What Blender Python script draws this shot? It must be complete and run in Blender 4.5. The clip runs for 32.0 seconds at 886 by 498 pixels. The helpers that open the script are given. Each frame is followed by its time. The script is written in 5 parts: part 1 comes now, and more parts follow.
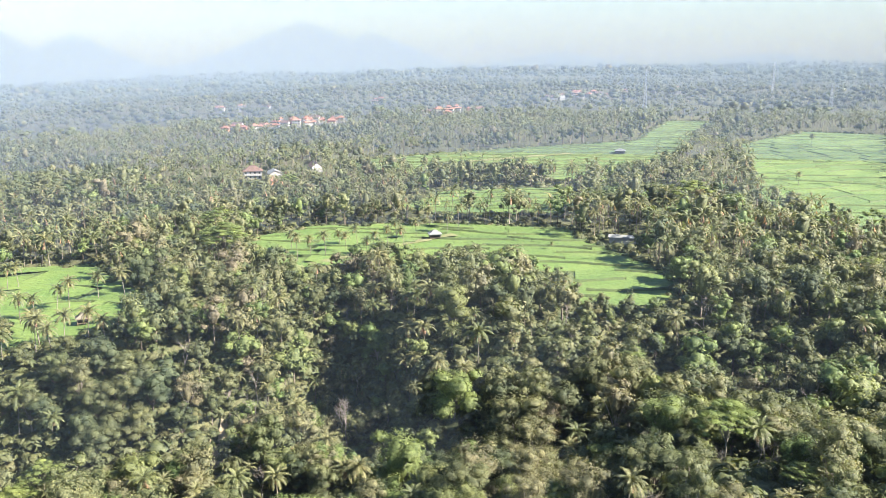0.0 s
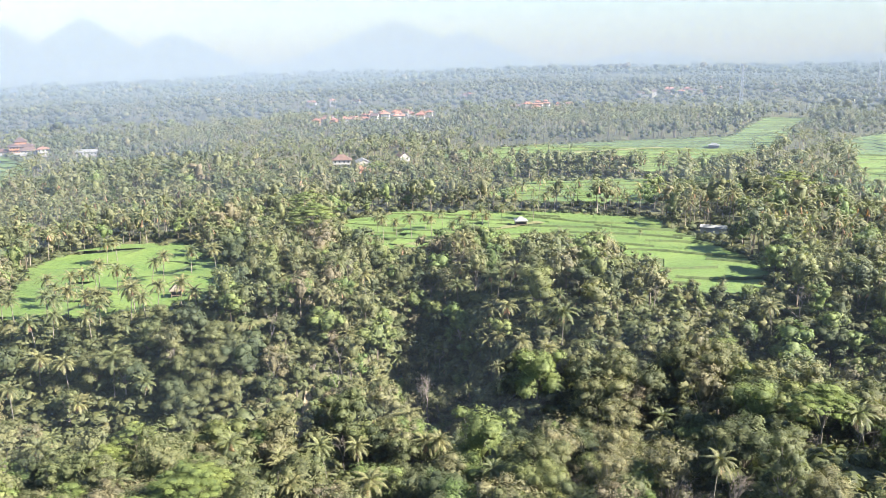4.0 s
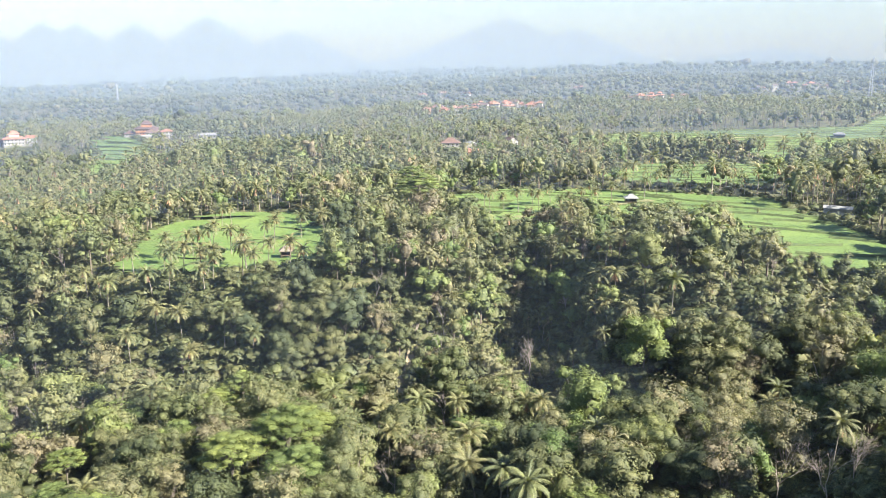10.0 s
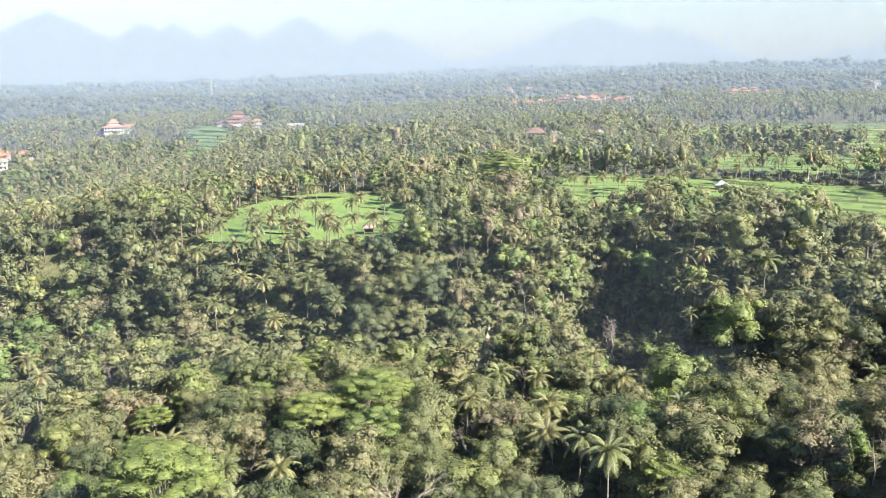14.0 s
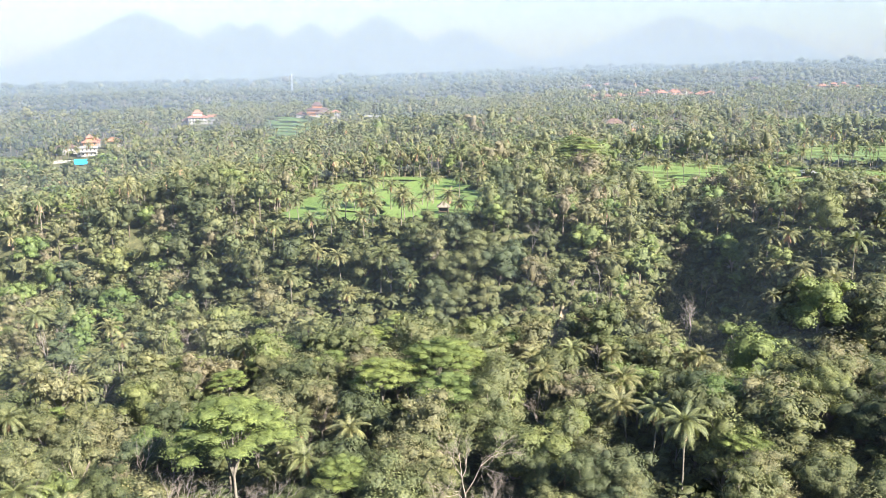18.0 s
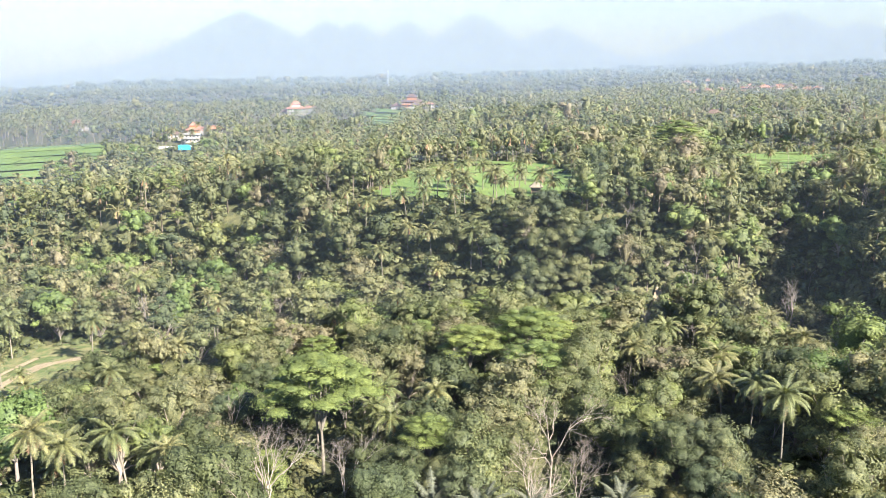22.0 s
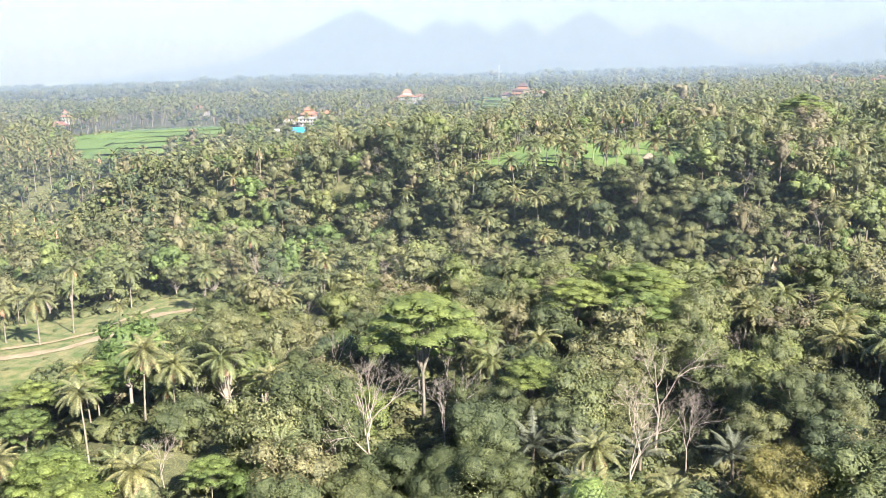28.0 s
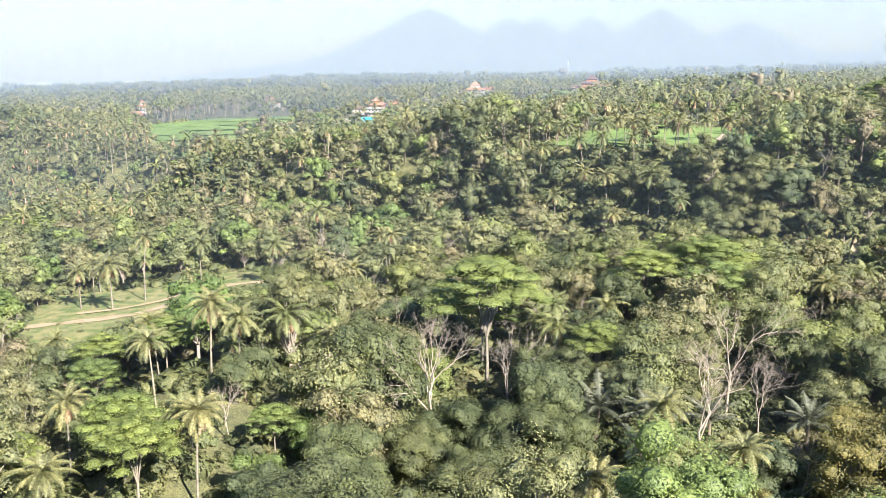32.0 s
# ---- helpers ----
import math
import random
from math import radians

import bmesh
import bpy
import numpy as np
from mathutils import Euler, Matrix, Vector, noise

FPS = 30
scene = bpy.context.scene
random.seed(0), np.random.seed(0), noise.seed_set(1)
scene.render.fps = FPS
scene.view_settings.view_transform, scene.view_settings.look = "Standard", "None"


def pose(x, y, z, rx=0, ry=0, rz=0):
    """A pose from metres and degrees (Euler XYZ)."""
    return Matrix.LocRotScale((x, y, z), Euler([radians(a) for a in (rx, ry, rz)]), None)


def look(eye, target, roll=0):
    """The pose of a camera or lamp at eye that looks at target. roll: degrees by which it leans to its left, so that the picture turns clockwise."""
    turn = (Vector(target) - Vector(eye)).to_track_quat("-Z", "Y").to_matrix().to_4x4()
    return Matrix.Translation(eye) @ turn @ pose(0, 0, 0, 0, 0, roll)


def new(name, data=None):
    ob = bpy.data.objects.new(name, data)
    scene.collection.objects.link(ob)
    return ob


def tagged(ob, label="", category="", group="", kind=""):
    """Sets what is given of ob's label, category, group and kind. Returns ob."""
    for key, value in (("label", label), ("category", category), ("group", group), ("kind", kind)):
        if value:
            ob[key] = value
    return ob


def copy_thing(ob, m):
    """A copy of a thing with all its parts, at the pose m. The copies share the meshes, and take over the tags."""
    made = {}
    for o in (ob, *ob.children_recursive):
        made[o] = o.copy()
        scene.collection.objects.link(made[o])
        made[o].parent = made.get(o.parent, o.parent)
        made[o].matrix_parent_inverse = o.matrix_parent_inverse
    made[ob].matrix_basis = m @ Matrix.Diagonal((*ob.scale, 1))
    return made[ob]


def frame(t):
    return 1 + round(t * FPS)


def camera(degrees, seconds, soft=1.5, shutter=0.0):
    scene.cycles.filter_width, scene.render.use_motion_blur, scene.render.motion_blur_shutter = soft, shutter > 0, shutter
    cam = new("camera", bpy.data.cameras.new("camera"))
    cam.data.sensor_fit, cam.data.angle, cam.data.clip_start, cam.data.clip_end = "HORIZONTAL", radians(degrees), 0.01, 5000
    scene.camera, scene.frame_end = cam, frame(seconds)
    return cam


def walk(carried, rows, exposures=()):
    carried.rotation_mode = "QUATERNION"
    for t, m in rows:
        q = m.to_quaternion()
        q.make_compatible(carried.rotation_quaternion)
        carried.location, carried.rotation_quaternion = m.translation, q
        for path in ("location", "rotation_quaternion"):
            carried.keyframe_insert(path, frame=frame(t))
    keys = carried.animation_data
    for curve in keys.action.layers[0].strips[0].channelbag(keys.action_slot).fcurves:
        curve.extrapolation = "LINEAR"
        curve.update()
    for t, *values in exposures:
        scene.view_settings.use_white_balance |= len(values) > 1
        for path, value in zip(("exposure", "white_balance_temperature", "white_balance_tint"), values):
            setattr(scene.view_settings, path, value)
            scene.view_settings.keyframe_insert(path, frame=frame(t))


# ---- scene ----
# drone: sinks straight down while it turns to its left, camera tipped down by a fixed angle
cam = camera(54.0, 32.0, soft=0.85)
EYE, PITCH = 92.5, -13.0
ROWS = [
    (0, 0.00, 0.00), (0.5, 0.23, 0.93), (1, 0.74, 1.93), (1.5, 1.58, 2.84), (2, 2.57, 3.59), (2.5, 3.63, 4.19), (3, 4.69, 4.71), (3.5, 5.74, 5.23),
    (5.5, 10.01, 7.43), (6, 11.02, 8.02), (6.5, 12.03, 8.64), (7, 13.05, 9.27), (7.5, 14.06, 9.91), (8, 14.98, 10.53), (8.5, 15.99, 11.16), (9, 16.97, 11.76),
    (9.5, 17.97, 12.35), (10, 18.97, 12.91), (10.5, 19.97, 13.50), (11, 20.94, 14.27), (11.5, 21.89, 15.06), (12, 22.85, 15.85), (12.5, 23.80, 16.53), (13, 24.79, 17.20),
    (13.5, 25.75, 17.86), (14, 26.70, 18.48), (14.5, 27.63, 19.11), (16.5, 31.38, 21.59), (17, 32.29, 22.20), (17.5, 33.20, 22.80), (18, 34.15, 23.48), (18.5, 35.12, 24.16),
    (19, 36.09, 24.85), (19.5, 36.98, 25.55), (20, 37.92, 26.29), (20.5, 38.83, 27.11), (21, 39.79, 27.95), (21.5, 40.75, 28.79), (22, 41.69, 29.61), (22.5, 42.63, 30.45),
    (23, 43.60, 31.24), (23.5, 44.53, 31.95), (24, 45.47, 32.61), (24.5, 46.42, 33.22), (25, 47.33, 33.92), (25.5, 48.24, 34.36), (27.5, 51.89, 36.08), (28, 52.80, 36.78),
    (28.5, 53.71, 37.63), (29, 54.63, 38.53), (29.5, 55.54, 39.31), (30, 56.45, 39.88), (30.5, 57.33, 40.69), (31, 58.22, 41.05), (31.5, 59.08, 41.09), (32, 60.00, 41.20),
    
]
walk(cam, [(t, pose(0, 0, EYE - drop, 90 + PITCH, 0, yaw)) for t, drop, yaw in ROWS], [(0.0, 2.03), (32.0, 2.03)])

# ---------------------------------------------------------------- sky and sun
SUN_AZ, SUN_EL = 104.0, 36.0          # degrees clockwise from +y, degrees up
world = bpy.data.worlds.new("sky")
scene.world = world
world.use_nodes = True
wn, wl = world.node_tree.nodes, world.node_tree.links
sky = wn.new("ShaderNodeTexSky")
sky.sky_type = "NISHITA"
sky.sun_disc = False
sky.sun_elevation, sky.sun_rotation = radians(SUN_EL), radians(SUN_AZ)
sky.altitude, sky.air_density, sky.dust_density, sky.ozone_density = 200, 1.0, 0.25, 2.0
wn["Background"].inputs["Strength"].default_value = 0.061
wl.new(sky.outputs[0], wn["Background"].inputs["Color"])
sun = new("sun", bpy.data.lights.new("sun", "SUN"))
sun.data.energy, sun.data.angle, sun.data.color = 5.6, radians(0.53), (1.0, 0.93, 0.82)
sa, se = radians(SUN_AZ), radians(SUN_EL)
sun.matrix_world = look((900 * math.sin(sa), 900 * math.cos(sa), 700), (900 * math.sin(sa) - math.cos(se) * math.sin(sa), 900 * math.cos(sa) - math.cos(se) * math.cos(sa), 700 - math.sin(se)))


# ---------------------------------------------------------------- materials
def material(name):
    m = bpy.data.materials.new(name)
    m.use_nodes = True
    return m, m.node_tree.nodes, m.node_tree.links, m.node_tree.nodes["Principled BSDF"]


def ramp(nodes, stops):
    r = nodes.new("ShaderNodeValToRGB")
    while len(r.color_ramp.elements) < len(stops):
        r.color_ramp.elements.new(0.5)
    for e, (p, c) in zip(r.color_ramp.elements, stops):
        e.position, e.color = p, (*c, 1)
    return r


def mixed(nodes, links, kind, fac, a, b):
    n = nodes.new("ShaderNodeMix")
    n.data_type, n.blend_type = "RGBA", kind
    for socket, v in ((n.inputs[0], fac), (n.inputs[6], a), (n.inputs[7], b)):
        if isinstance(v, bpy.types.NodeSocket):
            links.new(v, socket)
        else:
            socket.default_value = v if isinstance(v, (int, float)) else (*v, 1)
    return n.outputs[2]


def noise_fac(nodes, links, scale, detail=3.0, rough=0.55):
    g = nodes.new("ShaderNodeNewGeometry")
    n = nodes.new("ShaderNodeTexNoise")
    n.inputs["Scale"].default_value, n.inputs["Detail"].default_value, n.inputs["Roughness"].default_value = scale, detail, rough
    links.new(g.outputs["Position"], n.inputs["Vector"])
    return n.outputs["Fac"]


def leaf_material(name, colours, gloss=0.5, sheer=0.3):
    """Foliage: hue by tree (object random or the tree's own tint), by leaf clump and by a patch noise."""
    m, n, l, b = material(name)
    info, tint = n.new("ShaderNodeObjectInfo"), n.new("ShaderNodeAttribute")
    tint.attribute_name = "tint"
    add, fr = n.new("ShaderNodeMath"), n.new("ShaderNodeMath")
    add.operation, fr.operation = "ADD", "FRACT"
    l.new(info.outputs["Random"], add.inputs[0])
    l.new(tint.outputs["Fac"], add.inputs[1])
    l.new(add.outputs[0], fr.inputs[0])
    k = len(colours) - 1
    base = ramp(n, [(i / k, (c[0] * 1.53, c[1] * 1.27, c[2] * 1.58)) for i, c in enumerate(colours)])
    l.new(fr.outputs[0], base.inputs[0])
    geo = n.new("ShaderNodeNewGeometry")
    leafy = ramp(n, [(0.0, (0.8, 0.82, 0.82)), (0.55, (1.0, 1.0, 1.0)), (1.0, (1.2, 1.18, 1.12))])
    l.new(geo.outputs["Random Per Island"], leafy.inputs[0])
    c1 = mixed(n, l, "MULTIPLY", 1.0, base.outputs[0], leafy.outputs[0])
    patch = ramp(n, [(0.32, (0.66, 0.7, 0.7)), (0.68, (1.28, 1.22, 1.08))])
    l.new(noise_fac(n, l, 0.35), patch.inputs[0])
    c2 = mixed(n, l, "MULTIPLY", 1.0, c1, patch.outputs[0])
    leafy_noise = noise_fac(n, l, 3.6, 2.0, 0.7)
    speck = ramp(n, [(0.36, (0.58, 0.6, 0.58)), (0.5, (1.0, 1.0, 1.0)), (0.64, (1.55, 1.5, 1.4))])
    l.new(leafy_noise, speck.inputs[0])
    col = mixed(n, l, "MULTIPLY", 1.0, c2, speck.outputs[0])
    relief = n.new("ShaderNodeBump")
    relief.inputs["Strength"].default_value, relief.inputs["Distance"].default_value = 0.7, 0.25
    l.new(leafy_noise, relief.inputs["Height"])
    l.new(relief.outputs[0], b.inputs["Normal"])
    l.new(col, b.inputs["Base Color"])
    b.inputs["Roughness"].default_value = gloss
    b.inputs["Specular IOR Level"].default_value = 0.35
    tr = n.new("ShaderNodeBsdfTranslucent")
    l.new(mixed(n, l, "MULTIPLY", 1.0, col, (1.3, 1.35, 0.6)), tr.inputs["Color"])
    mx = n.new("ShaderNodeMixShader")
    mx.inputs[0].default_value = sheer
    l.new(b.outputs[0], mx.inputs[1])
    l.new(tr.outputs[0], mx.inputs[2])
    l.new(mx.outputs[0], n["Material Output"].inputs["Surface"])
    return m


def rough_material(name, dark, light, scale, rough=0.85, bump=0.3, metal=0.0, spread=0.25):
    """A two-scale mottled surface with fine relief."""
    m, n, l, b = material(name)
    f1, f2 = noise_fac(n, l, scale), noise_fac(n, l, scale * 9, 4)
    r = ramp(n, [(0.5 - spread, dark), (0.5 + spread, light)])
    l.new(f1, r.inputs[0])
    g = ramp(n, [(0.3, (0.8, 0.8, 0.8)), (0.7, (1.15, 1.15, 1.15))])
    l.new(f2, g.inputs[0])
    vary = n.new("ShaderNodeObjectInfo")
    o = ramp(n, [(0.0, (0.85, 0.87, 0.9)), (1.0, (1.12, 1.1, 1.05))])
    l.new(vary.outputs["Random"], o.inputs[0])
    col = mixed(n, l, "MULTIPLY", 1.0, mixed(n, l, "MULTIPLY", 1.0, r.outputs[0], g.outputs[0]), o.outputs[0])
    l.new(col, b.inputs["Base Color"])
    b.inputs["Roughness"].default_value, b.inputs["Metallic"].default_value = rough, metal
    bp = n.new("ShaderNodeBump")
    bp.inputs["Strength"].default_value, bp.inputs["Distance"].default_value = bump, 0.3 / scale ** 0.5
    l.new(f2, bp.inputs["Height"])
    l.new(bp.outputs[0], b.inputs["Normal"])
    return m


LEAF_DARK = leaf_material("leaf_dark", [(0.04, 0.062, 0.026), (0.056, 0.08, 0.031), (0.08, 0.102, 0.041), (0.05, 0.078, 0.038), (0.068, 0.096, 0.036)], gloss=0.6)
LEAF_OLIVE = leaf_material("leaf_olive", [(0.1, 0.126, 0.055), (0.078, 0.108, 0.044), (0.114, 0.13, 0.064), (0.086, 0.12, 0.048), (0.1, 0.124, 0.054), (0.114, 0.118, 0.07)])
LEAF_BRIGHT = leaf_material("leaf_bright", [(0.066, 0.118, 0.034), (0.09, 0.142, 0.042), (0.104, 0.136, 0.048)], sheer=0.3)
LEAF_FEATHER = leaf_material("leaf_feathery", [(0.102, 0.16, 0.046), (0.12, 0.174, 0.05), (0.092, 0.148, 0.046)], gloss=0.6, sheer=0.42)
LEAF_SHRUB = leaf_material("leaf_shrub", [(0.046, 0.07, 0.026), (0.074, 0.096, 0.036), (0.058, 0.086, 0.034), (0.094, 0.11, 0.046)])
LEAF_PALM = leaf_material("leaf_palm", [(0.088, 0.118, 0.045), (0.074, 0.104, 0.042), (0.112, 0.13, 0.052), (0.094, 0.118, 0.05)], gloss=0.42, sheer=0.22)
LEAF_SUGAR = leaf_material("leaf_sugar_palm", [(0.05, 0.068, 0.042), (0.062, 0.078, 0.05)], gloss=0.5, sheer=0.15)
LEAF_YELLOW = leaf_material("leaf_yellow", [(0.112, 0.118, 0.036), (0.098, 0.112, 0.038)], sheer=0.3)
LEAF_DRY = leaf_material("leaf_dry", [(0.26, 0.19, 0.11), (0.32, 0.24, 0.15), (0.2, 0.15, 0.1)], gloss=0.7)
BARK = rough_material("bark_brown", (0.09, 0.07, 0.05), (0.2, 0.16, 0.12), 1.2)
BARK_PALM = rough_material("palm_bark", (0.13, 0.115, 0.09), (0.25, 0.22, 0.18), 1.2)
BARK_GREY = rough_material("bark_grey", (0.2, 0.165, 0.14), (0.36, 0.31, 0.27), 1.2)
BARK_PALE = rough_material("bark_pale", (0.2, 0.18, 0.15), (0.38, 0.35, 0.3), 1.2)
UNDER = leaf_material("undergrowth", [(0.042, 0.056, 0.024), (0.062, 0.076, 0.032)], gloss=0.8, sheer=0.0)
RICE = rough_material("rice", (0.076, 0.136, 0.027), (0.132, 0.184, 0.045), 0.06, rough=0.7, bump=0.5)
BUND = rough_material("bund_grass", (0.05, 0.08, 0.024), (0.1, 0.13, 0.04), 0.5, bump=0.8)

# ---------------------------------------------------------------- land
EDGE_X = [-900, -430, -330, -235, -165, -105, -80, -58, -42, -24, -8, 8, 22, 40, 52, 90, 150, 260, 900]
EDGE_Y = [290, 235, 250, 270, 250, 262, 264, 274, 304, 294, 276, 272, 270, 272, 280, 282, 275, 290, 300]


def smooth(v):
    v = np.clip(v, 0, 1)
    return v * v * (3 - 2 * v)


def wave(x, y, s, k=0.0):
    return np.sin(x / s + k) * np.cos(y / (s * 1.27) + 1.7 * k) + 0.5 * np.sin((x + y) / (s * 0.61) + 2.3 * k)


def land(x, y):
    """Height of the ground: a plain that falls to the west, with a gorge cut in on the near side."""
    x, y = np.asarray(x, float), np.asarray(y, float)
    plain = 3 + np.where(x < 0, 0.033, 0.009) * x + 0.5 * wave(x, y, 70)
    far = np.hypot(x, y)
    plain = plain + smooth((far - 900) / 1500) * 8 * wave(x, y, 420, 1.0) - 22 * smooth((far - 1500) / 3200)
    edge = np.interp(x, EDGE_X, EDGE_Y) + 5 * wave(x, y, 23, 0.6)
    floor = -26 + 0.055 * np.minimum(x, 0) + 1.6 * wave(x, y, 31, 2.0)
    floor = floor + 26 * np.exp(-((x - 72) / 36) ** 2 - ((y - 165) / 45) ** 2) + 17 * smooth((x - 72) / 55) + 9 * np.exp(-((x - 62) / 18) ** 2 - ((y - 227) / 30) ** 2)
    floor = floor + 8 * np.exp(-((x - 6) / 30) ** 2 - ((y - 172) / 26) ** 2)
    floor = floor + 10 * np.exp(-((x + 116) / 30) ** 2 - ((y - 84) / 26) ** 2)
    floor = floor + 6 * np.exp(-((x + 80) / 30) ** 2 - ((y - 165) / 40) ** 2)
    floor = floor + 9 * np.exp(-((x - 56) / 20) ** 2 - ((y - 158) / 22) ** 2)
    cut = smooth((edge - y) / 44) * smooth((x + 560) / 200)
    # two side ravines, on both flanks of the palm spur
    line = np.interp(y, [215, 250, 290, 335], [-8, -27, -40, -50])
    ravine = 5 * np.exp(-((x - line) / 15) ** 2) * smooth((y - 205) / 25) * smooth((345 - y) / 40)
    line2 = np.interp(y, [215, 250, 285], [40, 60, 66])
    ravine = ravine + 2 * np.exp(-((x - line2) / 13) ** 2) * smooth((y - 205) / 25) * smooth((290 - y) / 20)
    plain = plain - 6 * smooth((-x - 250) / 150) - 5 * np.exp(-((x + 490) / 110) ** 2 - ((y - 380) / 110) ** 2) - 14 * np.exp(-((x + 370) / 105) ** 2 - ((y - 330) / 130) ** 2)
    # low rises under the hamlets
    for hx, hy, hr, hh in ((-573, 705, 48, 6), (-455, 742, 48, 10), (-440, 650, 70, 5), (-528, 520, 44, 2)):
        plain = plain + hh * np.exp(-((x - hx) ** 2 + (y - hy) ** 2) / hr ** 2)
    return plain + (floor - plain) * cut - ravine * (0.35 + 0.65 * cut)


def inside(poly, x, y):
    x, y = np.asarray(x, float), np.asarray(y, float)
    r = np.zeros(x.shape, bool)
    for (x0, y0), (x1, y1) in zip(poly, poly[1:] + poly[:1]):
        if y0 != y1:
            r ^= ((y0 > y) != (y1 > y)) & (x < (x1 - x0) * (y - y0) / (y1 - y0) + x0)
    return r


def mesh_of(name, verts, tris, mats, index=None, tint=None, smooth_shade=False):
    me = bpy.data.meshes.new(name)
    verts, tris = np.asarray(verts, np.float32), np.asarray(tris, np.int32)
    normals = verts[:, 3:] if verts.shape[1] == 6 else None
    verts = np.ascontiguousarray(verts[:, :3])
    k = tris.shape[1]
    me.vertices.add(len(verts))
    me.vertices.foreach_set("co", verts.ravel())
    me.loops.add(tris.size)
    me.loops.foreach_set("vertex_index", tris.ravel())
    me.polygons.add(len(tris))
    me.polygons.foreach_set("loop_start", np.arange(0, tris.size, k, dtype=np.int32))
    for m in mats:
        me.materials.append(m)
    if index is not None:
        me.polygons.foreach_set("material_index", np.asarray(index, np.int32))
    me.polygons.foreach_set("use_smooth", np.full(len(tris), smooth_shade, bool))
    if tint is not None:
        me.attributes.new("tint", "FLOAT", "POINT").data.foreach_set("value", np.asarray(tint, np.float32))
    if normals is not None:
        me.attributes.new("custom_normal", "FLOAT_VECTOR", "POINT").data.foreach_set("vector", np.ascontiguousarray(normals).ravel())
    me.update(calc_edges=True)
    return me


def ground_sheet():
    """Polar sheet, fine near the gorge and coarse towards the horizon."""
    radii = np.concatenate([np.arange(0, 420, 5.0), np.arange(420, 1000, 20.0), np.arange(1000, 4900, 130.0), [4890]])
    az = np.radians(np.concatenate([np.arange(-85, 45, 0.8), np.arange(45, 275, 7.0)]))
    rr, aa = np.meshgrid(radii, az, indexing="ij")
    x, y = rr * np.sin(aa), rr * np.cos(aa)
    v = np.stack([x, y, land(x, y)], -1).reshape(-1, 3)
    na, i, j = len(az), *np.meshgrid(np.arange(len(radii) - 1), np.arange(len(az)), indexing="ij")
    j2 = (j + 1) % na
    q = np.stack([i * na + j, (i + 1) * na + j, (i + 1) * na + j2, i * na + j2], -1).reshape(-1, 4)
    return mesh_of("ground", v, q[:, ::-1], [UNDER], smooth_shade=True)


tagged(new("ground", ground_sheet()), "dark green undergrowth and leaf litter over gorge and plain", "ground", kind="structure")

FIELDS = {
    "west": [(-186, 285), (-205, 330), (-204, 352), (-184, 372), (-154, 378), (-138, 352), (-112, 322), (-104, 292), (-118, 270), (-140, 254), (-165, 254), (-180, 264)],
    "middle": [(-89, 380), (-60, 352), (-30, 362), (0, 348), (23, 366), (45, 325), (49, 290), (82, 288), (92, 343), (75, 385), (62, 430), (20, 445), (-66, 448), (-95, 420)],
    "terrace": [(-25, 500), (0, 470), (60, 465), (90, 500), (80, 560), (0, 550)],
    "far": [(-75, 680), (-40, 650), (60, 640), (80, 575), (150, 640), (210, 760), (330, 1060), (270, 1070), (190, 850), (60, 790), (-60, 730)],
    "east": [(182, 470), (200, 390), (250, 400), (300, 520), (345, 660), (450, 880), (380, 920), (270, 800), (228, 640), (190, 540)],
    "gap": [(108, 460), (132, 470), (146, 545), (120, 540)],
    "village": [(-518, 735), (-480, 748), (-405, 672), (-385, 600), (-356, 530), (-385, 540), (-440, 640)],
    "northwest": [(-600, 330), (-620, 420), (-585, 470), (-535, 472), (-480, 408), (-440, 320), (-402, 270), (-420, 248), (-470, 275)],
}
CLEARINGS = {"terrace_plot": [(-252, 112), (-246, 126), (-230, 140), (-230, 158), (-214, 167), (-202, 164), (-194, 146), (-193, 128), (-187, 110), (-179, 92), (-184, 76), (-214, 82), (-234, 96)]}


# ---------------------------------------------------------------- haze: added tinted see-through shells, one behind the other, in place of hazy air
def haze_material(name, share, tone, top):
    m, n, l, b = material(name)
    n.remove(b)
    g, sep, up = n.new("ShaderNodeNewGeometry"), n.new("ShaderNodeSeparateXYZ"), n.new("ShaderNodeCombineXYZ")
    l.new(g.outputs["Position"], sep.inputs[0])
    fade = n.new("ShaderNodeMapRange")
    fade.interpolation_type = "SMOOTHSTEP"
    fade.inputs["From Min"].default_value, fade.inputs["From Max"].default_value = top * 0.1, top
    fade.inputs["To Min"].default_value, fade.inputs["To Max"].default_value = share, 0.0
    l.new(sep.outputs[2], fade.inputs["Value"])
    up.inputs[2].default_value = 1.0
    # normals forced up and down, so each shell brightens alike on every side
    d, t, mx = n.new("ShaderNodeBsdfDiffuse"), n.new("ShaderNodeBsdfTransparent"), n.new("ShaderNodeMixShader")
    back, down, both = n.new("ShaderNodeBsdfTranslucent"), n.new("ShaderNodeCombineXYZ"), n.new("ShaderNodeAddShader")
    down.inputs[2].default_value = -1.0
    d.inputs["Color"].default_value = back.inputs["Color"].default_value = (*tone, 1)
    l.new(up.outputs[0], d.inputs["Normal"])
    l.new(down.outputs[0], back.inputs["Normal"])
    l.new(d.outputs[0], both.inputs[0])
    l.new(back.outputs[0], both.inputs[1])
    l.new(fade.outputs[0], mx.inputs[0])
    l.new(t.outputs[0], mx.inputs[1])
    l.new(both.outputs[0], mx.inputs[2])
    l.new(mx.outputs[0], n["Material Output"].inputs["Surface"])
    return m


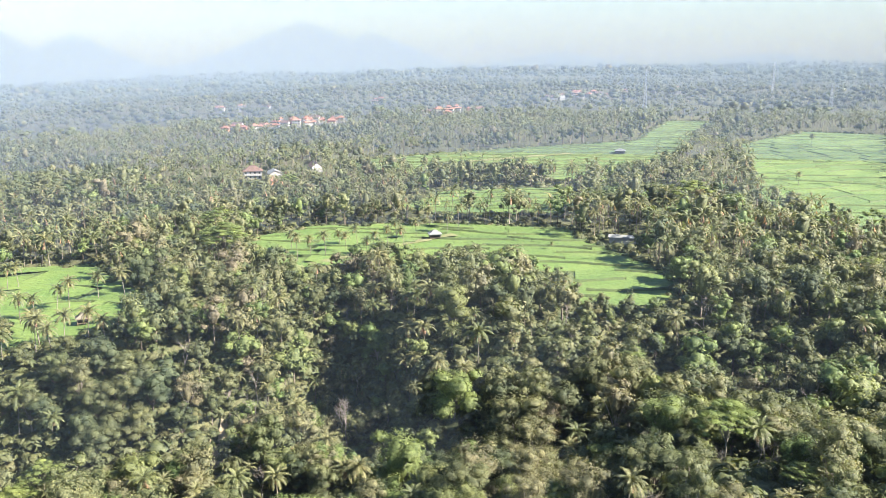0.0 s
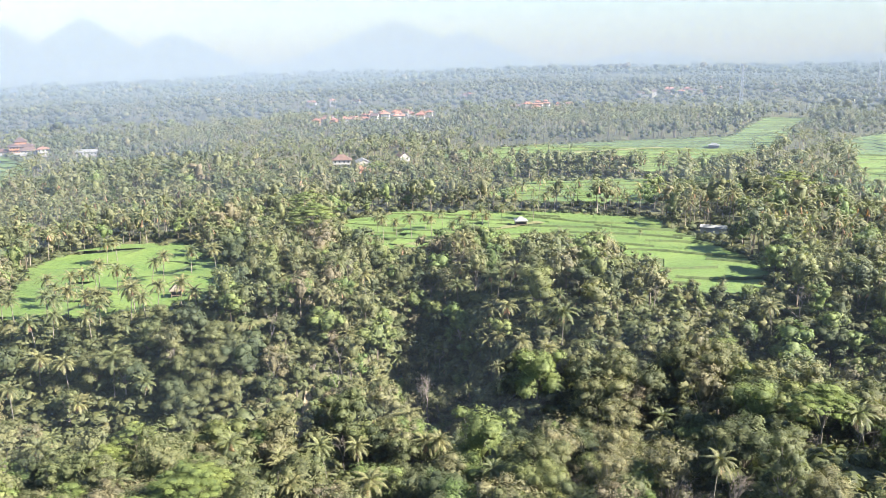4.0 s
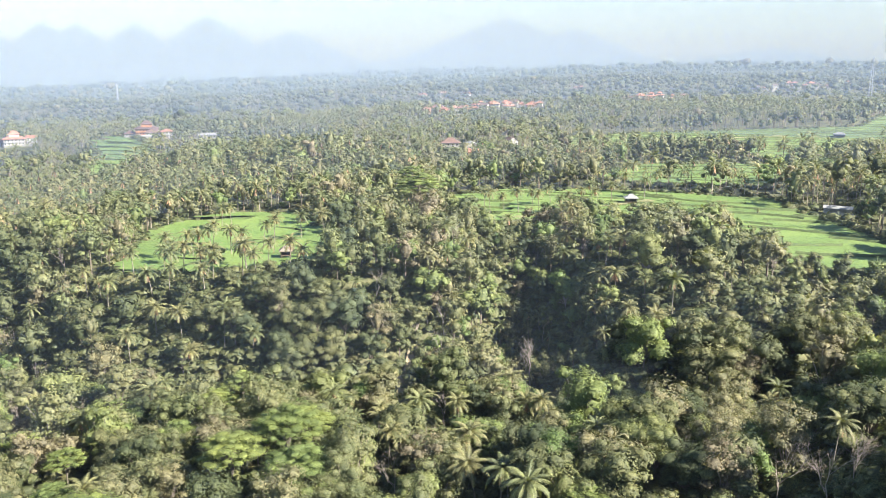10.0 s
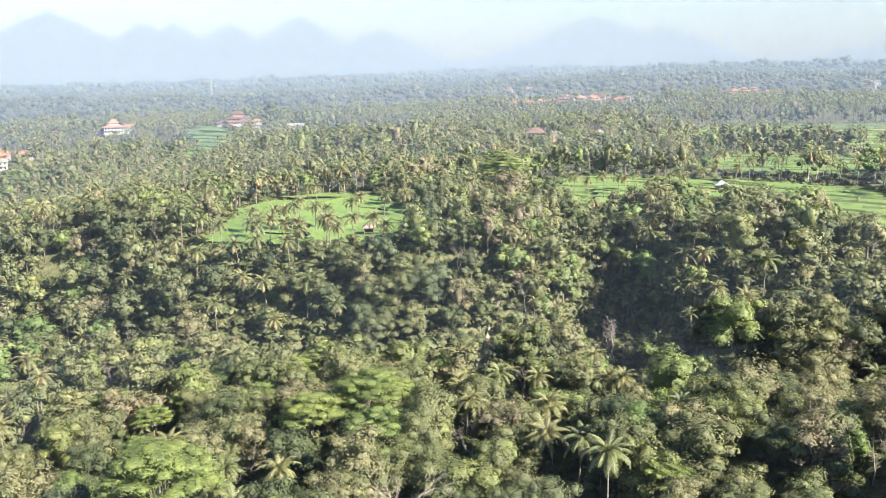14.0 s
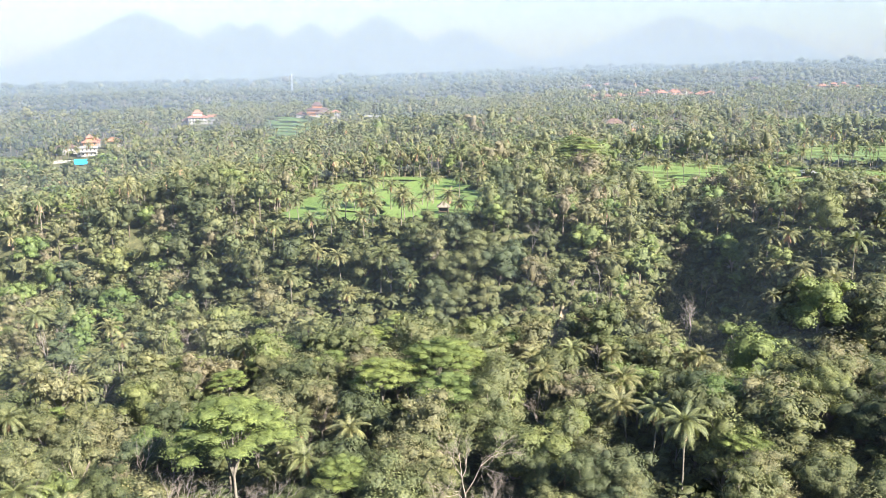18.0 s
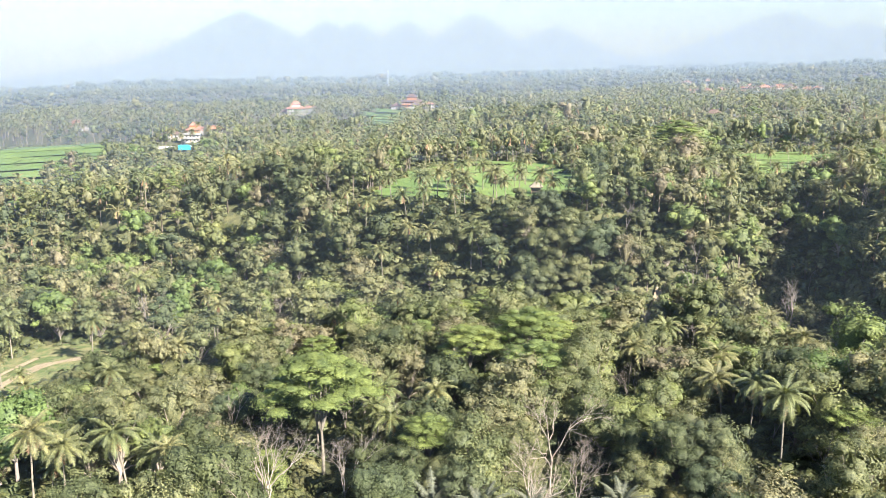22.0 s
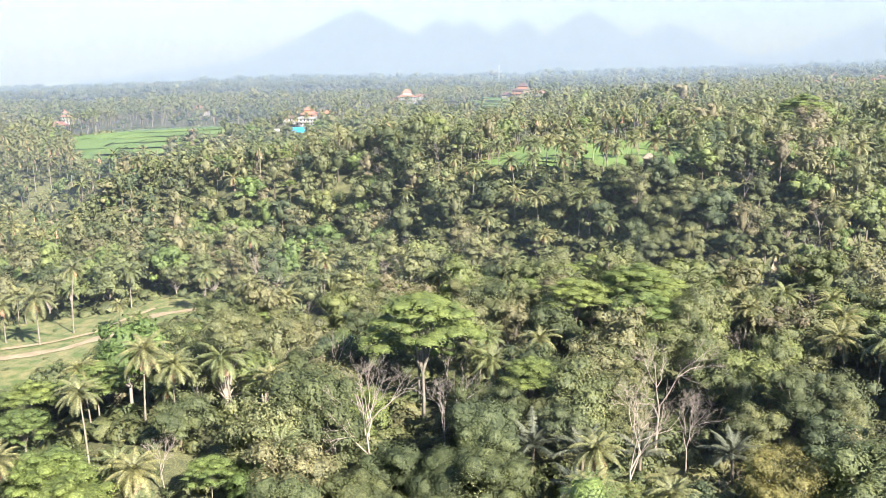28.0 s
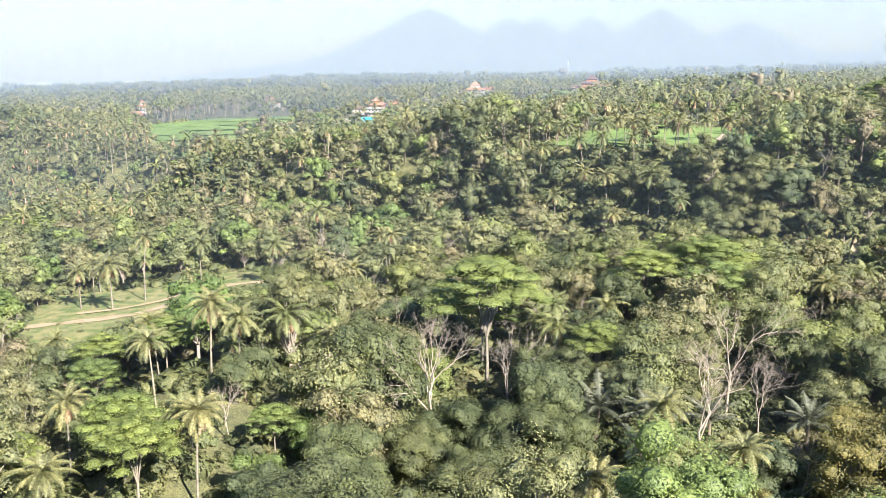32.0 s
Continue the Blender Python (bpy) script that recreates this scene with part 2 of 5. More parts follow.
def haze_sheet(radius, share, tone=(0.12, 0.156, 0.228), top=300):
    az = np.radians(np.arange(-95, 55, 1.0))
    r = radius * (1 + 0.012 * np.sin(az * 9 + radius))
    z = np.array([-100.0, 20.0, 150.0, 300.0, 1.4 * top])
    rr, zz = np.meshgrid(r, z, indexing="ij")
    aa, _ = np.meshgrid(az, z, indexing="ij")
    rr = rr + 0.8 * zz          # the shells lean away so that the sun reaches them more evenly
    v = np.stack([rr * np.sin(aa), rr * np.cos(aa), zz], -1).reshape(-1, 3)
    k = len(z)
    i, j = np.meshgrid(np.arange(len(az) - 1), np.arange(k - 1), indexing="ij")
    q = np.stack([i * k + j, (i + 1) * k + j, (i + 1) * k + j + 1, i * k + j + 1], -1).reshape(-1, 4)
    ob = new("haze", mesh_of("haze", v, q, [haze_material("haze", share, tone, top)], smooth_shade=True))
    return tagged(ob, "added bluish see-through shell in place of haze over the plain", "haze", kind="structure")


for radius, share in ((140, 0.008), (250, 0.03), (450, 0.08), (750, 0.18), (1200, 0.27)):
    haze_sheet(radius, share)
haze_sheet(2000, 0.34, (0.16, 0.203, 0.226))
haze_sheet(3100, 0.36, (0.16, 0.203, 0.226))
# the outermost shell also tones down the bright sky behind it
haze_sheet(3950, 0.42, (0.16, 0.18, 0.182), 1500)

# ---------------------------------------------------------------- tree shapes: (vertices, triangles, slot of each triangle)
def shaded(v, t):
    """Vertices with their normals, six numbers each; those that have none yet take the mean of their faces."""
    v, t = np.asarray(v, float), np.asarray(t, np.int32)
    if v.shape[1] == 6:
        return v
    n, face = np.zeros(v.shape), np.cross(v[t[:, 1]] - v[t[:, 0]], v[t[:, 2]] - v[t[:, 0]])
    for i in range(3):
        np.add.at(n, t[:, i], face)
    return np.concatenate([v, n / (np.linalg.norm(n, axis=1, keepdims=True) + 1e-12)], 1)


def joined(parts):
    vs, ts, ms, k = [], [], [], 0
    for v, t, m in parts:
        v = shaded(v, t)
        vs.append(v), ts.append(np.asarray(t, np.int32) + k), ms.append(np.full(len(t), m, np.int32))
        k += len(v)
    return np.concatenate(vs), np.concatenate(ts), np.concatenate(ms)


def tube(points, radii, sides):
    """A tapered limb along points."""
    points = np.asarray(points, float)
    n = len(points)
    vs = []
    for i, (p, r) in enumerate(zip(points, radii)):
        d = points[min(i + 1, n - 1)] - points[max(i - 1, 0)]
        d = d / (np.linalg.norm(d) + 1e-9)
        u = np.cross(d, (0.31, 0.95, 0.05))
        u = u / (np.linalg.norm(u) + 1e-9)
        w = np.cross(d, u)
        for s in range(sides):
            a = 2 * math.pi * s / sides
            vs.append(p + r * (math.cos(a) * u + math.sin(a) * w))
    ts = []
    for i in range(n - 1):
        for s in range(sides):
            a, b = i * sides + s, i * sides + (s + 1) % sides
            ts += [(a, b, b + sides), (a, b + sides, a + sides)]
    ts += [((n - 1) * sides, (n - 1) * sides + s, (n - 1) * sides + s + 1) for s in range(1, sides - 1)]
    return np.array(vs), np.array(ts)


def ico():
    g = (1 + 5 ** 0.5) / 2
    v = np.array([(-1, g, 0), (1, g, 0), (-1, -g, 0), (1, -g, 0), (0, -1, g), (0, 1, g), (0, -1, -g), (0, 1, -g), (g, 0, -1), (g, 0, 1), (-g, 0, -1), (-g, 0, 1)]) / (1 + g * g) ** 0.5
    t = [(a, b, c) for a in range(12) for b in range(12) for c in range(12) if a < b and a < c and b != c and abs(np.linalg.norm(v[a] - v[b]) - 1.0515) < 0.01 and abs(np.linalg.norm(v[b] - v[c]) - 1.0515) < 0.01 and abs(np.linalg.norm(v[a] - v[c]) - 1.0515) < 0.01 and np.dot(np.cross(v[b] - v[a], v[c] - v[a]), v[a]) > 0]
    return v, np.array(t)


ICO_V, ICO_T = ico()


def unit(v):
    return v / (np.linalg.norm(v, axis=-1, keepdims=True) + 1e-9)


def leaves(rng, lobes, count, size, up=0.5, shell=(0.82, 1.08), slim=0.55):
    """Leaf sprays, each a pointed blade, over the outsides of rounded lobes."""
    lobes = np.asarray(lobes, float)
    weight = lobes[:, 3] * lobes[:, 4] + lobes[:, 3] * lobes[:, 5]
    pick = rng.choice(len(lobes), count, p=weight / weight.sum())
    d = rng.normal(size=(count, 3))
    d[:, 2] = np.where(d[:, 2] < -0.25, -d[:, 2] * 0.6, d[:, 2])
    d = unit(d)
    pos = lobes[pick, :3] + d * lobes[pick, 3:6] * rng.uniform(*shell, (count, 1))
    nrm = unit(d + np.array([0, 0, up]) + rng.normal(size=(count, 3)) * 0.3)
    t = unit(np.cross(nrm, rng.normal(size=(count, 3))))
    b = np.cross(nrm, t)
    s = size * rng.uniform(0.6, 1.25, (count, 1))
    droop = np.array([0, 0, -0.22])
    soft = np.repeat(unit(unit(d / lobes[pick, 3:6]) + 0.7 * nrm + np.array([0, 0, 0.15])), 3, 0)
    v = np.stack([pos - t * s * 0.6 + b * s * slim, pos - t * s * 0.6 - b * s * slim, pos + t * s + droop * s], 1).reshape(-1, 3)
    k = np.arange(count)[:, None] * 3
    return np.concatenate([v, soft], 1), k + [0, 1, 2]


def cores(rng, lobes, part=0.8):
    vs, ts = [], []
    for i, (x, y, z, a, b, c) in enumerate(lobes):
        vs.append(ICO_V * np.array([a, b, c]) * part * rng.uniform(0.72, 1.16, (12, 1)) + (x, y, z))
        ts.append(ICO_T + 12 * i)
    return np.concatenate(vs), np.concatenate(ts)


def lobes_round(rng, n, radius, height, top):
    out = [(0, 0, top - height * 0.5, radius * (0.66 if n > 1 else 0.95), radius * (0.66 if n > 1 else 0.95), height * 0.48)]
    for i in range(n - 1):
        a, r = 2.4 * i + rng.uniform(-0.4, 0.4), radius * rng.uniform(0.42, 0.8)
        s = radius * rng.uniform(0.26, 0.46) * (1.0 if n > 8 else 1.15)
        out.append((r * math.cos(a), r * math.sin(a), top - height * rng.uniform(0.16, 0.95), s, s * rng.uniform(0.85, 1.15), s * rng.uniform(0.7, 1.0)))
    return out


def lobes_flat(rng, n, radius, top):
    """Thin spreading plates of foliage in storeys, highest in the middle."""
    out = []
    for i in range(n):
        a, r = 2.4 * i, radius * (i / n) ** 0.6 * 0.85
        s = radius * rng.uniform(0.17, 0.31)
        out.append((r * math.cos(a), r * math.sin(a), top - 0.7 - 4.0 * (r / radius) ** 2 - 0.95 * rng.integers(0, 3) - rng.uniform(0, 0.5), s * rng.uniform(0.9, 1.4), s, 0.5 + 0.1 * s))
    return out


def limbs(rng, lobes, fork, radius, sides=5):
    """Trunk to the fork and a limb to each lobe."""
    out = [tube([(0, 0, -1.5), (0.1, 0, fork * 0.5), (0.05, 0.1, fork)], [radius * 1.25, radius, radius * 0.8], sides)]
    for x, y, z, *_ in lobes:
        mid = (x * 0.45 + rng.uniform(-0.3, 0.3), y * 0.45 + rng.uniform(-0.3, 0.3), fork + (z - fork) * 0.6)
        out.append(tube([(0.05, 0.1, fork - 0.3), mid, (x, y, z)], [radius * 0.6, radius * 0.35, radius * 0.12], max(3, sides - 2)))
    return out


def frond(rng, az, lift, length, pairs, width=1.0, droop=1.1):
    """One feather leaf: a bowed rib with leaflets that hang from both sides."""
    s = np.linspace(0, 1, pairs + 1)
    ang = lift - droop * s ** 1.5 * 1.5
    h = np.concatenate([[0], np.cumsum(np.cos(ang[:-1]))]) * length / pairs
    z = np.concatenate([[0], np.cumsum(np.sin(ang[:-1]))]) * length / pairs
    side = np.array([-math.sin(az), math.cos(az), 0])
    out = np.array([math.cos(az), math.sin(az), 0])
    rib = out * h[:, None] + np.array([0, 0, 1.0]) * z[:, None]
    w = width * np.sin(np.clip(s * 1.02 + 0.1, 0, 1) * math.pi) ** 0.6 * (1 - 0.25 * s)
    vs, ts = [], []
    for i in range(pairs):
        a, b = rib[i], rib[i + 1]
        f = b - a
        for sg in (-1, 1):
            tip = (a + b) / 2 + f * 0.8 + side * sg * w[i] * rng.uniform(0.8, 1.1) + np.array([0, 0, -0.45 * w[i] * rng.uniform(0.6, 1.3)])
            k = len(vs)
            vs += [a, b + f * 0.1, tip]
            ts.append((k, k + 1, k + 2) if sg > 0 else (k + 1, k, k + 2))
    return np.array(vs), np.array(ts)


def palm_crown(rng, n, pairs, length=5.7, low=-0.55):
    live, k = [], 0
    for i in range(n):
        q = (i + 0.5) / n
        lift = 1.25 - (1.25 - low) * q + rng.uniform(-0.12, 0.12)
        live.append(frond(rng, 2.39996 * i + rng.uniform(-0.2, 0.2), lift, length * rng.uniform(0.85, 1.1) * (0.75 + 0.25 * math.sin(q * 2.6)), pairs))
    return live


def at(v, x, y, z):
    return v + np.array([x, y, z])


def palm_parts(rng, height, lod):
    """Coconut palm: curved trunk, live fronds, hanging dry fronds."""
    n, pairs, rings, sides = {-2: (28, 52, 8, 8), -1: (26, 40, 8, 8), 0: (24, 24, 7, 7), 1: (20, 13, 4, 5), 2: (14, 6, 3, 3), 5: (12, 4, 3, 3), 3: (9, 2, 2, 3), 4: (6, 1, 2, 3)}[lod]
    lean, az = rng.uniform(0.3, 2.2), rng.uniform(0, 6.28)
    s = np.linspace(0, 1, rings)
    pts = np.stack([lean * math.cos(az) * s ** 1.8, lean * math.sin(az) * s ** 1.8, -1 + (height + 1) * s], -1)
    trunk = tube(pts, 0.19 - 0.08 * s + 0.1 * (s < 0.05), sides)
    top = pts[-1]
    live = joined([(at(v, *top), t, 0) for v, t in palm_crown(rng, n, pairs, low=-0.6 if lod not in (3, 4) else -0.3)])
    dry = [(at(v, *top - (0, 0, 0.3)), t, 0) for v, t in (frond(rng, rng.uniform(0, 6.28), rng.uniform(-1.3, -0.75), rng.uniform(2.2, 3.4), max(2, pairs // 3), 0.6, 0.3) for _ in range({-2: 9, -1: 9, 0: 8, 1: 5, 2: 2, 5: 2, 3: 0, 4: 0}[lod]))]
    return trunk, live, joined(dry) if dry else None


def broad_parts(rng, lod, radius, height, top, olive=False):
    """Rounded or loose-crowned tree: trunk with limbs, and a crown of leaf clumps over several lobes."""
    n, count, size = {-2: (38, 15000, 0.115), -1: (30, 7600, 0.165), 0: (20, 3300, 0.215), 1: (14, 1350, 0.29), 2: (10, 480, 0.4), 5: (6, 125, 0.58), 3: (3, 46, 0.62), 4: (1, 20, 0.78)}[lod]
    lobes = lobes_round(rng, n, radius, height, top)
    wood = joined([(v, t, 0) for v, t in (limbs(rng, lobes[1:], max(2.0, top - height * 1.0), 0.018 * top, min(6, 6 - lod)) if lod < 2 else [tube([(0, 0, -1), (0, 0, top * 0.6)], [0.3, 0.2], 3)] if lod < 4 else [(np.array([(0.3, 0, -1), (-0.3, 0.1, -1), (0, 0, top * 0.6)]), [(0, 1, 2)])])])
    part = 0.6 if olive else 0.76
    if lod > 2:
        part = 0.62
    leaf = joined([(*leaves(rng, lobes, count, size * radius / 4.0, 0.35 if olive else 0.6, (0.6, 1.15) if olive else (0.84, 1.08)), 0), (*cores(rng, lobes, part), 0)])
    return wood, leaf


def umbrella_parts(rng, lod, radius, top):
    n, count, size = {-2: (70, 15000, 0.14), -1: (62, 11000, 0.17), 0: (46, 5600, 0.21), 1: (30, 2000, 0.3), 2: (14, 500, 0.5)}[lod]
    lobes = lobes_flat(rng, n, radius, top)
    wood = joined([(v, t, 0) for v, t in limbs(rng, lobes[: 16 if lod < 2 else 3], top * 0.42, 0.2, min(6, 6 - lod))])
    leaf = joined([(*leaves(rng, lobes, count, size, 1.6, (0.35, 1.15), 0.5), 0), (*cores(rng, lobes, 0.62), 0)])
    return wood, leaf


def bare_parts(rng, height, depth=4):
    """Leafless tree: forking tapered limbs."""
    out = []

    def grow(p, d, length, r, k):
        q = p + d * length
        mid = (p + q) / 2 + rng.normal(size=3) * length * 0.05
        out.append((*tube([p, mid, q], [r, r * 0.82, r * 0.62], 5 if k > 2 else 3), 0))
        if k == 0:
            return
        for _ in range(3 if k > 1 else 4):
            e = unit(d + rng.normal(size=3) * 0.42 + np.array([0, 0, 0.12]))
            grow(p + d * length * rng.uniform(0.6, 1.0), e, length * rng.uniform(0.55, 0.8), r * 0.55, k - 1)
    grow(np.array([0, 0, -1.0]), np.array([0.03, 0.02, 1.0]), height * 0.42, 0.0105 * height, depth)
    return joined(out)


# ---------------------------------------------------------------- planting
rng = np.random.default_rng(7)
NAMES = {"tall_palm": ("coconut_palm", "palm", "coconut palms"), "palm": ("coconut_palm", "palm", "coconut palms"), "dark": ("broadleaf_tree", "tree", "broadleaf trees"), "olive": ("loose_crowned_tree", "tree", "olive trees of the gorge"), "umbrella": ("umbrella_tree", "tree", "umbrella trees"), "bare": ("bare_tree", "tree", "bare trees"), "sugar": ("sugar_palm", "palm", "sugar palms"), "yellow": ("yellowing_tree", "tree", "yellowing trees"), "shrub": ("shrub", "shrub", "field shrubs"), "bright": ("fresh_green_tree", "tree", "fresh green trees")}
LABELS = {"tall_palm": "very tall coconut palm with bare slender trunk", "palm": "tall coconut palm with arching fronds and pale thin trunk", "dark": "rounded dark green broadleaf tree with dense leafy crown", "olive": "tall olive green tree with loose clumped crown", "umbrella": "flat-topped light green tree with layered feathery crown", "bare": "leafless tree with pale grey branching limbs", "sugar": "low sugar palm with long dark blue-green fronds", "yellow": "small tree with yellowing olive leaves", "shrub": "low rounded green shrub at the field", "bright": "fresh bright green leafy tree on the gorge slope"}


def proto(kind, lod):
    r = np.random.default_rng(hash((len(kind), ord(kind[0]), lod, int(rng.integers(1e6)))) % 2 ** 31)
    if kind in ("palm", "tall_palm"):
        trunk, live, dry = palm_parts(r, r.uniform(10, 14.5) if kind == "palm" else r.uniform(17.5, 20.5), lod)
        return [("trunk", (*trunk, np.zeros(len(trunk[1]), int)), BARK_PALM), ("crown", live, LEAF_PALM)] + ([("dry_fronds", dry, LEAF_DRY)] if dry else [])
    if kind == "sugar":
        s = np.linspace(0, 1, 5)
        trunk = tube(np.stack([0.3 * s, 0.2 * s * s, -1 + 6.0 * s], -1), 0.3 - 0.05 * s, 7)
        crown = joined([(at(v, 0.3, 0.2, 5.0), t, 0) for v, t in (frond(r, 2.39996 * i, 1.35 - 1.1 * (i + 0.5) / 15, r.uniform(5.0, 6.5), 30 if lod < 1 else 10, 1.1, 0.75) for i in range(15))])
        return [("trunk", (*trunk, np.zeros(len(trunk[1]), int)), BARK), ("crown", crown, LEAF_SUGAR)]
    if kind == "shrub":
        rad = r.uniform(2.0, 3.2)
        lobes = lobes_round(r, 4 if lod < 2 else 2 if lod < 3 else 1, rad, rad * 1.5, rad * 1.0)
        leaf = joined([(*leaves(r, lobes, {-2: 1500, -1: 1500, 0: 700, 1: 420, 2: 230, 5: 60, 3: 34, 4: 12}[lod], {-2: 0.2, -1: 0.2, 0: 0.3, 1: 0.34, 2: 0.34, 5: 0.7, 3: 0.8, 4: 1.3}[lod], 0.6, (0.75, 1.12)), 0), (*cores(r, lobes, 0.8), 0)])
        return [("foliage", leaf, LEAF_SHRUB)]
    if kind == "yellow":
        wood, leaf = broad_parts(r, lod, 3.6, 8.0, 11.0, True)
        return [("trunk", wood, BARK_PALE), ("crown", leaf, LEAF_YELLOW)]
    if kind == "umbrella":
        wood, leaf = umbrella_parts(r, min(lod, 2), r.uniform(5.5, 8.0), r.uniform(14, 17))
        return [("trunk", wood, BARK_PALM), ("crown", leaf, LEAF_FEATHER)]
    if kind == "bare":
        return [("trunk", bare_parts(r, r.uniform(11, 15), 5 if lod < 0 else 4 if lod == 0 else 3), BARK_GREY)]
    top = r.uniform(10.5, 16) * (0.62 if lod == 4 else 0.8 if lod == 3 else 1.0) * (1.1 if kind == "olive" else 1.0)
    rad = r.uniform(3.8, 6.0) if lod < 3 else r.uniform(3.8, 5.6)
    wood, leaf = broad_parts(r, lod, rad, top * r.uniform(0.68, 0.85), top, kind == "olive")
    return [("trunk", wood, BARK if kind == "dark" or lod > 1 else BARK_GREY), ("crown", leaf, {"dark": LEAF_DARK, "olive": LEAF_OLIVE, "bright": LEAF_BRIGHT}[kind])]


class Kit:
    """Ready-made variants of each kind and grade of detail."""
    shapes = {}
    things = {}


def variants(kind, lod):
    if (kind, lod) not in Kit.shapes:
        Kit.shapes[kind, lod] = [[(n, (shaded(v, t), t, m), mat) for n, (v, t, m), mat in proto(kind, lod)] for _ in range(5)]
    return Kit.shapes[kind, lod]


def plant(kind, lod, which, x, y, turn, size):
    """One tree as a thing of its own."""
    m = pose(x, y, float(land(x, y)) - 0.1, 0, 0, turn)
    key = (kind, lod, which)
    if key in Kit.things:
        return copy_thing(Kit.things[key], m @ Matrix.Scale(size / Kit.things[key].scale[0], 4))
    m = m @ Matrix.Scale(size, 4)
    name, category, group = NAMES[kind]
    root = tagged(new(name), LABELS[kind], category, group)
    for part_name, (v, t, s), mat in variants(kind, lod)[which]:
        new(part_name, mesh_of(part_name, v, t, [mat], smooth_shade=True)).parent = root
    root.matrix_basis = m
    Kit.things[key] = root
    return root


def grove(name, label, rows, category="trees"):
    """Many trees that nobody could count, as one object. rows: kind, lod, which, x, y, turn, size."""
    mats, vs, ts, ms, tints, k = [], [], [], [], [], 0
    groups = {}
    for r in rows:
        groups.setdefault(r[:3], []).append(r[3:])
    for (kind, lod, which), places in groups.items():
        p = np.array(places, float)
        c, s = np.cos(np.radians(p[:, 2]))[:, None], np.sin(np.radians(p[:, 2]))[:, None]
        z = land(p[:, 0], p[:, 1])[:, None]
        tone = rng.uniform(0, 1, len(p))
        for _, (v, t, _s), mat in variants(kind, lod)[which]:
            if mat not in mats:
                mats.append(mat)
            vx = (v[None, :, 0] * c - v[None, :, 1] * s) * p[:, 3:4] + p[:, 0:1]
            vy = (v[None, :, 0] * s + v[None, :, 1] * c) * p[:, 3:4] + p[:, 1:2]
            vz = v[None, :, 2] * p[:, 3:4] + z
            nx, ny = v[None, :, 3] * c - v[None, :, 4] * s, v[None, :, 3] * s + v[None, :, 4] * c
            vs.append(np.stack([vx, vy, vz, nx, ny, np.broadcast_to(v[None, :, 5], nx.shape)], -1).reshape(-1, 6).astype(np.float32))
            ts.append((t[None] + (np.arange(len(p)) * len(v))[:, None, None]).reshape(-1, 3) + k)
            ms.append(np.full(len(p) * len(t), mats.index(mat)))
            tints.append(np.repeat(tone, len(v)))
            k += len(p) * len(v)
    ob = new(name, mesh_of(name, np.concatenate(vs), np.concatenate(ts), mats, np.concatenate(ms), np.concatenate(tints), smooth_shade=True))
    return tagged(ob, label, category, kind="stuff")


# circles (x, y, radius) round the buildings and the bare slope, kept free of trees
BUILT = [(-63, 241, 7), (-124, 286, 6), (-4, 408, 5), (85, 400, 10), (-136, 633, 16), (-128, 608, 13), (-100, 668, 8), (-454, 746, 18), (-435, 715, 14), (-573, 705, 20), (-556, 680, 18), (-413, 776, 12), (-483, 464, 19), (-466, 447, 15), (-510, 495, 15), (-530, 510, 13), (-545, 545, 12), (-716, 412, 12), (-700, 400, 16), (151, 741, 8)]
BUILT += [(-178 + 17 * i - 60, 1015 + 13 * i, 15) for i in range(9)] + [(5, 1180, 22), (15, 1200, 20), (220, 1519, 30), (270, 1590, 30), (305, 1661, 30)]


def open_ground(x, y, margin=0.0):
    bad = np.zeros(np.shape(x), bool)
    for poly in (*FIELDS.values(), *CLEARINGS.values()):
        bad |= inside(poly, x, y)
    for bx, by, br in BUILT:
        bad |= np.hypot(np.asarray(x) - bx, np.asarray(y) - by) < br
    return ~bad


def scatter(r0, r1, step, az0=-74, az1=32):
    g = np.arange(-r1, r1, step)
    x, y = [a.ravel() for a in np.meshgrid(g, np.arange(0, r1, step))]
    x, y = x + rng.uniform(-0.45, 0.45, x.shape) * step, y + rng.uniform(-0.45, 0.45, x.shape) * step
    r, a = np.hypot(x, y), np.degrees(np.arctan2(x, y))
    keep = (r > r0) & (r < r1) & (a > az0) & (a < az1)
    x, y = x[keep], y[keep]
    keep = open_ground(x, y)
    return x[keep], y[keep]


def before_field(x, y):
    """1 just in front of a field or a building as seen from the air, falling to 0 some 50 m nearer."""
    r = np.hypot(x, y)
    out = np.zeros(np.shape(x))
    for f, g in ((50, 0.3), (38, 0.6), (26, 0.85), (17, 1.0), (8, 1.0)):
        hit = np.zeros(np.shape(x), bool)
        gx, gy = x * (1 + f / r), y * (1 + f / r)
        for poly in (CLEARINGS["terrace_plot"],):
            hit |= inside(poly, gx, gy)
        for bx, by, br in BUILT:
            hit |= np.hypot(gx - bx, gy - by) < br
        out = np.where(hit, g, out)
    for f, g in ((26, 0.45), (14, 0.7), (6, 0.8)):
        out = np.where(inside(FIELDS["middle"], x * (1 + f / r), y * (1 + f / r)) & (out < g), g, out)
    for f, g in ((10, 0.15), (5, 0.35)):
        hit = np.zeros(np.shape(x), bool)
        for poly in FIELDS.values():
            hit |= inside(poly, x * (1 + f / r), y * (1 + f / r))
        out = np.where(hit & (out < g), g, out)
    return out


def ravine_at(x, y):
    line = np.interp(y, [215, 250, 290, 335], [-8, -27, -40, -50])
    return (np.abs(x - line) < 15) & (y > 218) & (y < 325)


